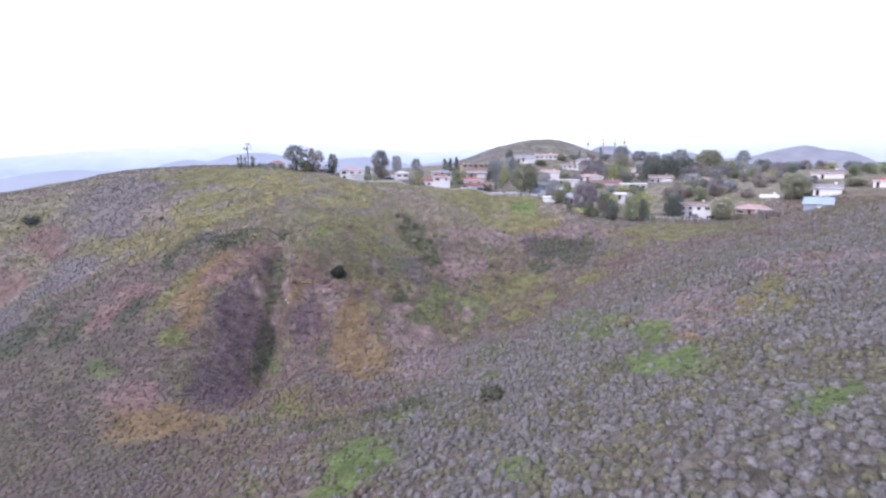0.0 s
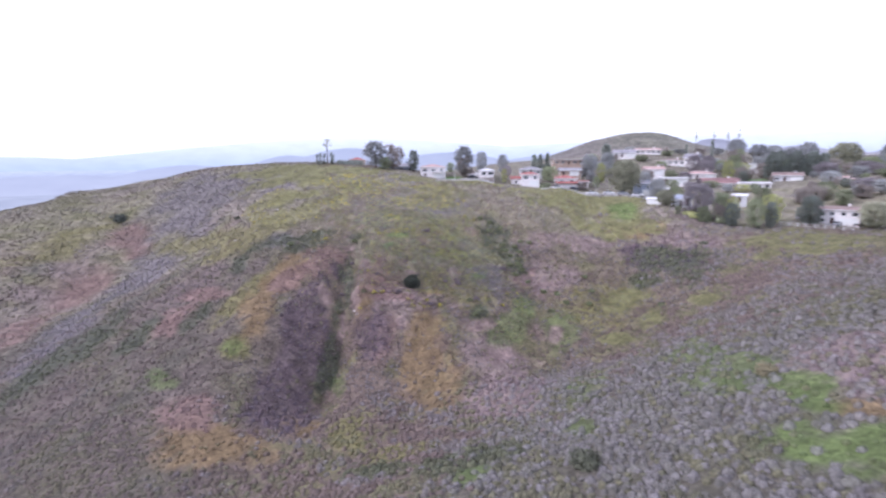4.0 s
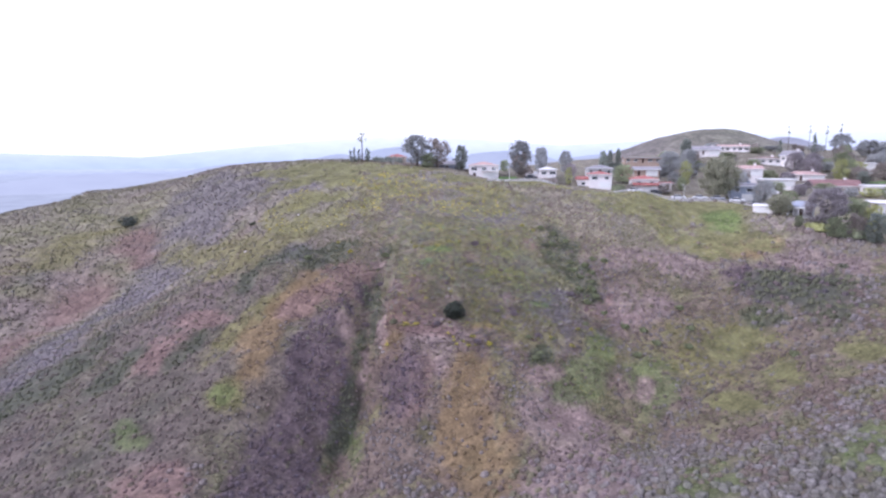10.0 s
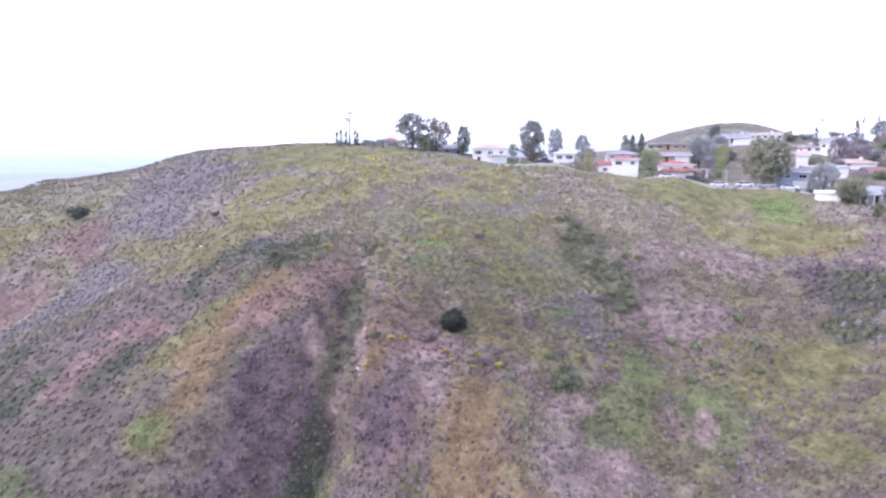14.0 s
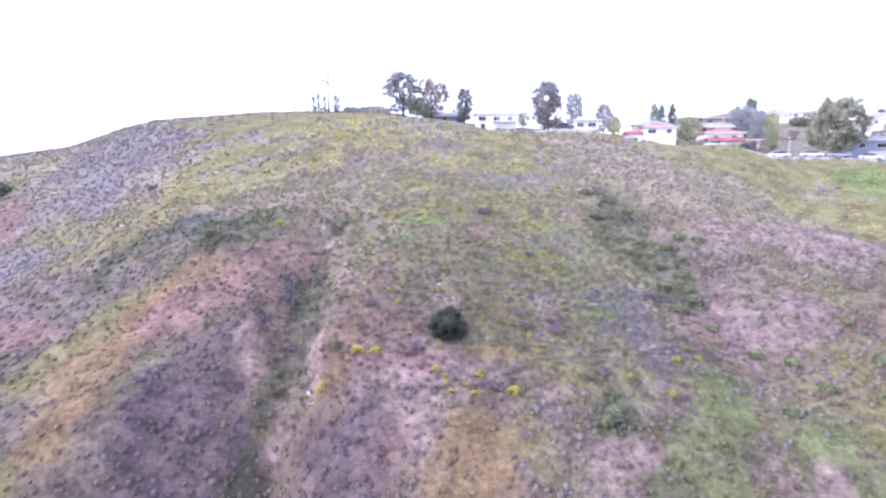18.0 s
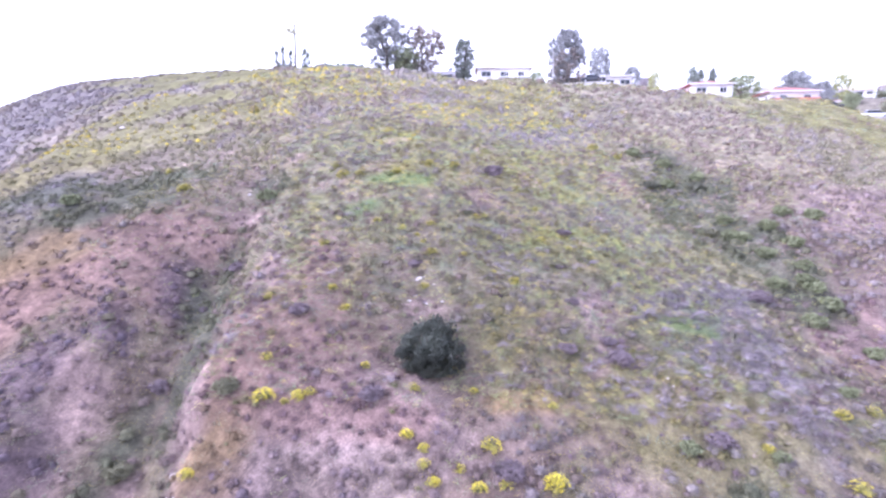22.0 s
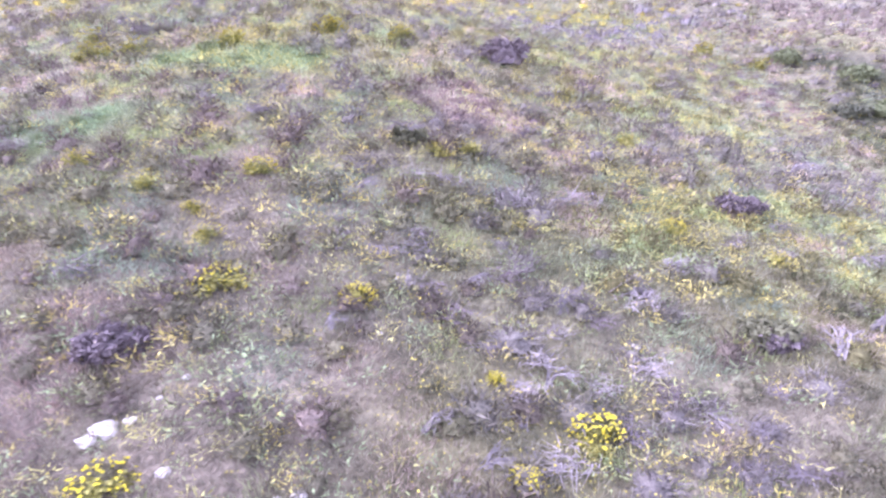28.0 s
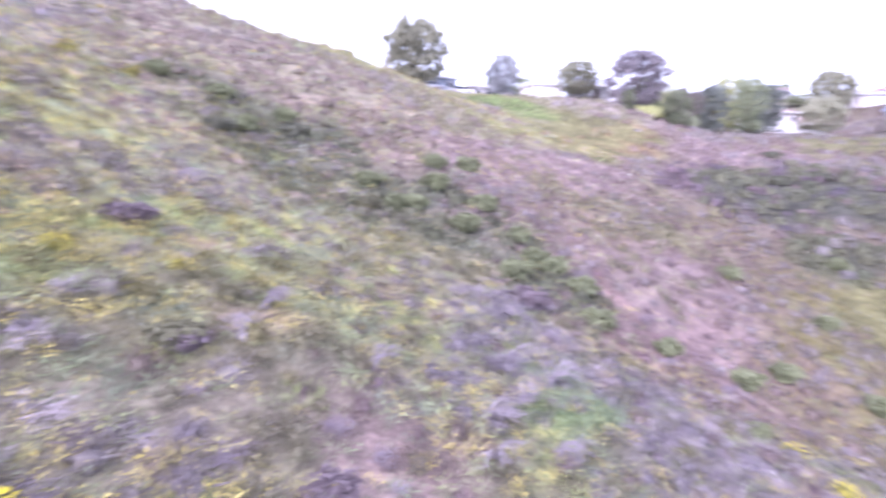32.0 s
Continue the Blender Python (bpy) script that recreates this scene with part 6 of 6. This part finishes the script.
def porch_house():
    """The small house at the bank's edge with a white open porch."""
    z = 42.5
    ob = thing("house", pose(98.0, 180.5, z, 0, 0, -40), "small grey-roofed house with white open porch", "house", "hilltop houses")
    part("wall", box(-2.6, -1.5, -3, 3.2, 3.5, 2.6), STUCCO["pale"], ob)
    part("roof", roof_mesh(5.8, 5, 1.3, 0.4, "gable"), ROOFING["slate"], ob, at=pose(0.3, 1.0, 2.604))
    porch = part("porch_roof", box(-2.4, -3.4, 2.3, 1.8, -1.503, 2.5), WHITE, ob)
    for k in range(4):
        part("post", box(-2.3 + 1.3 * k, -3.3, -1.5, -2.12 + 1.3 * k, -3.12, 2.296), WHITE, porch)
    window(ob, -1.6, -1.5, 0.9, 1.3, 1.2, 0)
    part("door", box(0.2, -1.56, 0, 1.1, -1.48, 2.05), DOOR, ob)
    g = thing("garage", pose(91.2, 186, 42.6, 0, 0, -35), "low white garage at the edge of a bank", "garage")
    part("wall", box(-2.6, -2.2, -2, 2.6, 2.2, 2.1), STUCCO["white"], g)
    part("roof", roof_mesh(5.2, 4.4, 0.5, 0.3, "gable"), ROOFING["white"], g, at=pose(0, 0, 2.104))
    part("door", box(-1.9, -2.26, 0, 1.9, -2.18, 1.95), WHITE, g)
    h = thing("shed", pose(125.5, 189, 43.2, 0, 0, -35), "pale garden shed with sloping white roof", "shed")
    part("wall", box(-2.4, -1.8, -3, 2.4, 1.8, 2.2), STUCCO["pale"], h)
    part("roof", roof_mesh(4.8, 3.6, 0.7, 0.4, "gable"), ROOFING["white"], h, at=pose(0, 0, 2.204))
    part("door", box(-0.5, -1.86, 0, 0.5, -1.78, 2.0), DOOR, h)


porch_house()


# ---- the street along the crest ----
STREET = [(12, 212.4), (20, 210.8), (34, 209.0), (48, 208.0), (62, 207.6), (74, 206.8), (84, 204.4), (93, 199.6), (99, 194.0)]


def street_lift(x):
    return 0.25


def along(points, step=1.5):
    out = []
    for (a, b), (c, d) in zip(points, points[1:]):
        n = max(1, int(math.hypot(c - a, d - b) / step))
        out += [(a + (c - a) * k / n, b + (d - b) * k / n) for k in range(n)]
    return out + [points[-1]]


def ribbon(name, near, far, lift, thick, material, label, category):
    """A strip with thickness beside the street's line, from near to far metres off it."""
    line = along(STREET)
    bm = bmesh.new()
    rows = []
    for k, (x, y) in enumerate(line):
        a, b = line[max(k - 1, 0)], line[min(k + 1, len(line) - 1)]
        d = Vector((b[0] - a[0], b[1] - a[1])).normalized()
        n = Vector((-d.y, d.x))
        z = float(land_smooth(x, y)) + street_lift(x)
        rows.append([bm.verts.new((x + n.x * o, y + n.y * o, z + h)) for o, h in ((near, lift), (far, lift), (far, lift - thick), (near, lift - thick))])
    for p, q in zip(rows, rows[1:]):
        for i in range(4):
            bm.faces.new((p[i], q[i], q[(i + 1) % 4], p[(i + 1) % 4]))
    me = bpy.data.meshes.new(name)
    bm.to_mesh(me)
    bm.free()
    me.materials.append(material)
    return tagged(new(name, me), label, category, kind="structure")


ribbon("road", -0.0, 6.5, 0.1, 1.6, ASPHALT, "worn grey asphalt street along the hilltop", "road")
ribbon("kerb", -0.5, -0.004, 0.24, 1.6, CONCRETE, "pale concrete kerb along the street", "kerb")
ribbon("pavement", 6.504, 8.2, 0.24, 1.6, CONCRETE, "pale concrete pavement before the houses", "pavement")


def lawn(x, y, w, d, turn):
    gx, gy = np.meshgrid(np.linspace(-w / 2, w / 2, 9), np.linspace(-d / 2, d / 2, 7))
    c, s = math.cos(radians(turn)), math.sin(radians(turn))
    px, py = (gx * c - gy * s + x).ravel(), (gx * s + gy * c + y).ravel()
    k = (np.arange(6)[:, None] * 9 + np.arange(8)[None]).ravel()
    me = big_mesh("lawn", np.c_[px, py, land_smooth(px, py) + 0.12], np.c_[k, k + 1, k + 10, k + 9], LAWN, corners=4)
    return tagged(new("lawn", me), "bright green mown front lawn", "lawn", kind="structure")


lawn(20.0, 221.6, 6.5, 6, -8)
lawn(169, 252, 16, 10, -20)

PAINT = {"white": plain("white_car_paint", (0.75, 0.75, 0.76), 0.3, grain=1, amount=0.04, relief=0, spec=0.6), "dark": plain("dark_car_paint", (0.03, 0.032, 0.04), 0.3, grain=1, amount=0.1, relief=0, spec=0.6),
         "silver": plain("silver_car_paint", (0.42, 0.43, 0.45), 0.35, 0.5, grain=1, amount=0.06, relief=0), "red": plain("red_car_paint", (0.35, 0.04, 0.04), 0.3, grain=1, amount=0.08, relief=0, spec=0.6)}


def car(colour, label):
    ob = thing("car", pose(0, 0, 0), label, "car", "parked cars")
    bm = box(-2.2, -0.88, 0.28, 2.2, 0.88, 0.92, bevel=0.14)
    part("body", bm, PAINT[colour], ob)
    bm = bmesh.new()
    lo, hi = [(-1.5, -0.8), (1.15, -0.8), (1.15, 0.8), (-1.5, 0.8)], [(-1.15, -0.66), (0.5, -0.66), (0.5, 0.66), (-1.15, 0.66)]
    a = [bm.verts.new((x, y, 0.924)) for x, y in lo]
    b = [bm.verts.new((x, y, 1.42)) for x, y in hi]
    for k in range(4):
        bm.faces.new((a[k], a[(k + 1) % 4], b[(k + 1) % 4], b[k]))
    bm.faces.new(b)
    part("window_glass", bm, GLASS, ob, "dark tinted car windows")
    part("roof", box(-1.17, -0.68, 1.424, 0.52, 0.68, 1.47, bevel=0.02), PAINT[colour], ob)
    for x in (-1.4, 1.4):
        for y in (-0.8, 0.8):
            wheel = bmesh.new()
            bmesh.ops.create_cone(wheel, cap_ends=True, segments=14, radius1=0.33, radius2=0.33, depth=0.22, matrix=Matrix.Rotation(radians(90), 4, "X"))
            tyre = part("wheel", wheel, RUBBER, ob, at=pose(x, y, 0.33))
            hub = bmesh.new()
            bmesh.ops.create_cone(hub, cap_ends=True, segments=10, radius1=0.19, radius2=0.17, depth=0.05, matrix=Matrix.Rotation(radians(90), 4, "X"))
            part("rim", hub, METAL, tyre, at=pose(0, 0.13 if y > 0 else -0.13, 0))
    for y in (-0.6, 0.6):
        part("headlight", box(2.19, y - 0.2, 0.6, 2.23, y + 0.2, 0.74), WHITE, ob)
        part("tail_light", box(-2.23, y - 0.18, 0.66, -2.19, y + 0.18, 0.8), PAINT["red"], ob)
    return ob


cars = {"white": car("white", "white sedan parked along the street"), "dark": car("dark", "dark sedan parked along the street"), "silver": car("silver", "silver sedan parked by houses")}
parked = set()
for colour, x, y, turn in [("white", 61, 209.0, -2), ("dark", 67.5, 208.6, -5), ("white", 75, 207.9, -10), ("white", 81.5, 206.6, -16), ("silver", 86.5, 205.0, -24), ("white", 91.5, 202.3, -32), ("dark", 96, 198.4, -42), ("white", 46, 213.0, -4), ("dark", 27, 211.6, -8),
                           ("silver", 139, 157, 30), ("dark", 145, 156, 40), ("white", 151, 158, 20), ("silver", 133, 165, 10)]:
    ob = cars[colour] if colour not in parked else copy_thing(cars[colour], pose(0, 0, 0))
    parked.add(colour)
    lift = street_lift(x) + 0.105 if y > 198 and x < 97 else 0.05
    ob.matrix_world = pose(x, y, float(land_smooth(x, y)) + lift, 0, 0, turn)


def street_lamp(x, y, h, turn):
    ob = thing("street_lamp", stand(x, y, turn, 0.1), "pale concrete street lamp post with short arm", "street lamp", "street lamps")
    part("pole", tube([(0, 0, 0), (0, 0, h)], (0.14, 0.09), 8), CONCRETE, ob)
    part("arm", tube([(0, 0, h - 0.1), (0.5, 0, h + 0.12), (1.1, 0, h + 0.15)], (0.05, 0.045, 0.04), 6), METAL, ob)
    part("lamp_head", box(0.95, -0.12, h + 0.06, 1.5, 0.12, h + 0.2, bevel=0.03), METAL, ob)


street_lamp(19.5, 210.2, 6.2, 100)
street_lamp(75.8, 205.6, 5.2, 120)
street_lamp(-21, 228, 3.0, 90)
post = thing("marker_post", stand(27.5, 209.5, 0, 0.1), "short dark timber marker post in grass", "post")
part("post", box(-0.09, -0.09, 0, 0.09, 0.09, 1.3, bevel=0.02), BARK, post)


# ---- fences at the gardens' edge ----
def fence(points, label, height=1.4, gap=2.4):
    line = along(points, gap)
    ob = thing("fence", pose(0, 0, 0), label, "fence")
    for k, (x, y) in enumerate(line):
        z = float(land_smooth(x, y))
        part("post", box(x - 0.06, y - 0.06, z - 0.4, x + 0.06, y + 0.06, z + height), WHITE, ob)
        if k + 1 < len(line):
            u, v = line[k + 1]
            w = float(land_smooth(u, v))
            for h in (0.5, 1.0, 1.35):
                part("rail", tube([(x, y, z + h), (u, v, w + h)], (0.04, 0.04), 4), WHITE, ob)


fence([(121, 159), (129, 153.5), (138, 149)], "white post-and-rail fence along a garden")


# ---- distance: hills and the hazy valley ----
HILL = tinted("far_hill_cover", "cover", (0.012, 0.05, 0.2), 0.72, 1.25, 0.95, 0.4, 2.0)


def far_hill():
    gx, gy = np.meshgrid(np.linspace(-330, 330, 111), np.linspace(-200, 200, 51))
    x, y = gx.ravel(), gy.ravel()
    h = 44 * np.exp(-(((x - 2) / 112) ** 2) ** 0.9) * np.exp(-((y / 110) ** 2)) + 15 * np.exp(-(((x - 40) / 230) ** 2)) * np.exp(-((y / 120) ** 2))
    h = h + 9 * (fnoise(x, y, 70, 71) - 0.5) * smooth(h, 0, 20) + 3 * (fnoise(x, y, 16, 72) - 0.5) * smooth(h, 0, 20)
    c, s = math.cos(radians(-23)), math.sin(radians(-23))
    n = fnoise(x, y, 60, 73)[:, None]
    tint = np.array((0.19, 0.165, 0.16)) * (1 - n) + np.array((0.165, 0.17, 0.115)) * n
    k = (np.arange(50)[:, None] * 111 + np.arange(110)[None]).ravel()
    me = big_mesh("hill", np.c_[x * c - y * s + 282, x * s + y * c + 665, h + 33 - 70 * smooth(np.hypot(x / 330, y / 200), 0.75, 1.0)], np.c_[k, k + 1, k + 112, k + 111], HILL, tint, "cover", 4, True)
    tagged(new("hill", me), "rounded brushy hill behind the houses", "hill", kind="structure")


far_hill()


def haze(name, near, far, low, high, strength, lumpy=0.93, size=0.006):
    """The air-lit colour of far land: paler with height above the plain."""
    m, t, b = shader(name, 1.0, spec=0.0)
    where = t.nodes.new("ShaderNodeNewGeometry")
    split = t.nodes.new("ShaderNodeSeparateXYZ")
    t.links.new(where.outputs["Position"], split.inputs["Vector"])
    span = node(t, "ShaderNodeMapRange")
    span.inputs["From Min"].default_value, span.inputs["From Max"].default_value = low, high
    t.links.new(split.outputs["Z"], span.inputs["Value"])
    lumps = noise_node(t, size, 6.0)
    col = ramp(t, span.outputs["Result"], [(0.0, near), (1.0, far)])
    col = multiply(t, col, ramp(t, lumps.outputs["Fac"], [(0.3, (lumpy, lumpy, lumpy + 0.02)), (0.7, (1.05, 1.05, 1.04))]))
    # land almost black; emission stands in for light scattered by the haze
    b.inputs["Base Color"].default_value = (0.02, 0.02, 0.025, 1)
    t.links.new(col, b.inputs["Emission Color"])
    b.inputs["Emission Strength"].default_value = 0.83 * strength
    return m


def ridge(name, radius, a0, a1, base, peaks, seed, rough, material, label):
    """A far range: a long slope seen from the front. Angles clockwise from north; peaks: angle, height, width in degrees."""
    n = 240
    ang = np.radians(np.linspace(a0, a1, n))
    deg = np.degrees(ang)
    top = np.full(n, 0.0)
    for a, h, w in peaks:
        top = np.maximum(top, h * np.exp(-((deg - a) / w) ** 2))
    top = top + rough * (fnoise(deg * 10, deg * 0 + seed, 40, seed) - 0.5) * 2 + 0.4 * rough * (fnoise(deg * 10, deg * 0 + seed, 8, seed + 1) - 0.5)
    rows = []
    for q, back in ((0.0, 0.0), (0.5, 0.05), (0.85, 0.1), (1.0, 0.14), (0.4, 0.2)):
        rr = radius * (1 + back)
        rows.append(np.c_[rr * np.sin(ang), rr * np.cos(ang), base + np.maximum(top, 0) * q])
    k = (np.arange(4)[:, None] * n + np.arange(n - 1)[None]).ravel()
    me = big_mesh(name, np.vstack(rows), np.c_[k, k + 1, k + n + 1, k + n], material, corners=4, smooth_faces=True)
    tagged(new(name, me), label, "hills", kind="structure")


def valley():
    n = 120
    ang = np.linspace(0, math.tau, n, endpoint=False)
    rows = [np.c_[r * np.sin(ang), r * np.cos(ang), np.full(n, z)] for r, z in ((900, -46), (960, -41), (1500, -40), (2500, -38), (3600, -30), (4700, -10))]
    k = (np.arange(5)[:, None] * n + np.arange(n)[None])
    j = (np.arange(5)[:, None] * n + (np.arange(n)[None] + 1) % n)
    quads = np.c_[k.ravel(), j.ravel(), (j + n).ravel(), (k + n).ravel()]
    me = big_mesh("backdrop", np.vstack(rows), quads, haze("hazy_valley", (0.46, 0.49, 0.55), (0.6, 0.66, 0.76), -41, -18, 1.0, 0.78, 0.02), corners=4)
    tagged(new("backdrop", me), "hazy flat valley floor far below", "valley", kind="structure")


valley()
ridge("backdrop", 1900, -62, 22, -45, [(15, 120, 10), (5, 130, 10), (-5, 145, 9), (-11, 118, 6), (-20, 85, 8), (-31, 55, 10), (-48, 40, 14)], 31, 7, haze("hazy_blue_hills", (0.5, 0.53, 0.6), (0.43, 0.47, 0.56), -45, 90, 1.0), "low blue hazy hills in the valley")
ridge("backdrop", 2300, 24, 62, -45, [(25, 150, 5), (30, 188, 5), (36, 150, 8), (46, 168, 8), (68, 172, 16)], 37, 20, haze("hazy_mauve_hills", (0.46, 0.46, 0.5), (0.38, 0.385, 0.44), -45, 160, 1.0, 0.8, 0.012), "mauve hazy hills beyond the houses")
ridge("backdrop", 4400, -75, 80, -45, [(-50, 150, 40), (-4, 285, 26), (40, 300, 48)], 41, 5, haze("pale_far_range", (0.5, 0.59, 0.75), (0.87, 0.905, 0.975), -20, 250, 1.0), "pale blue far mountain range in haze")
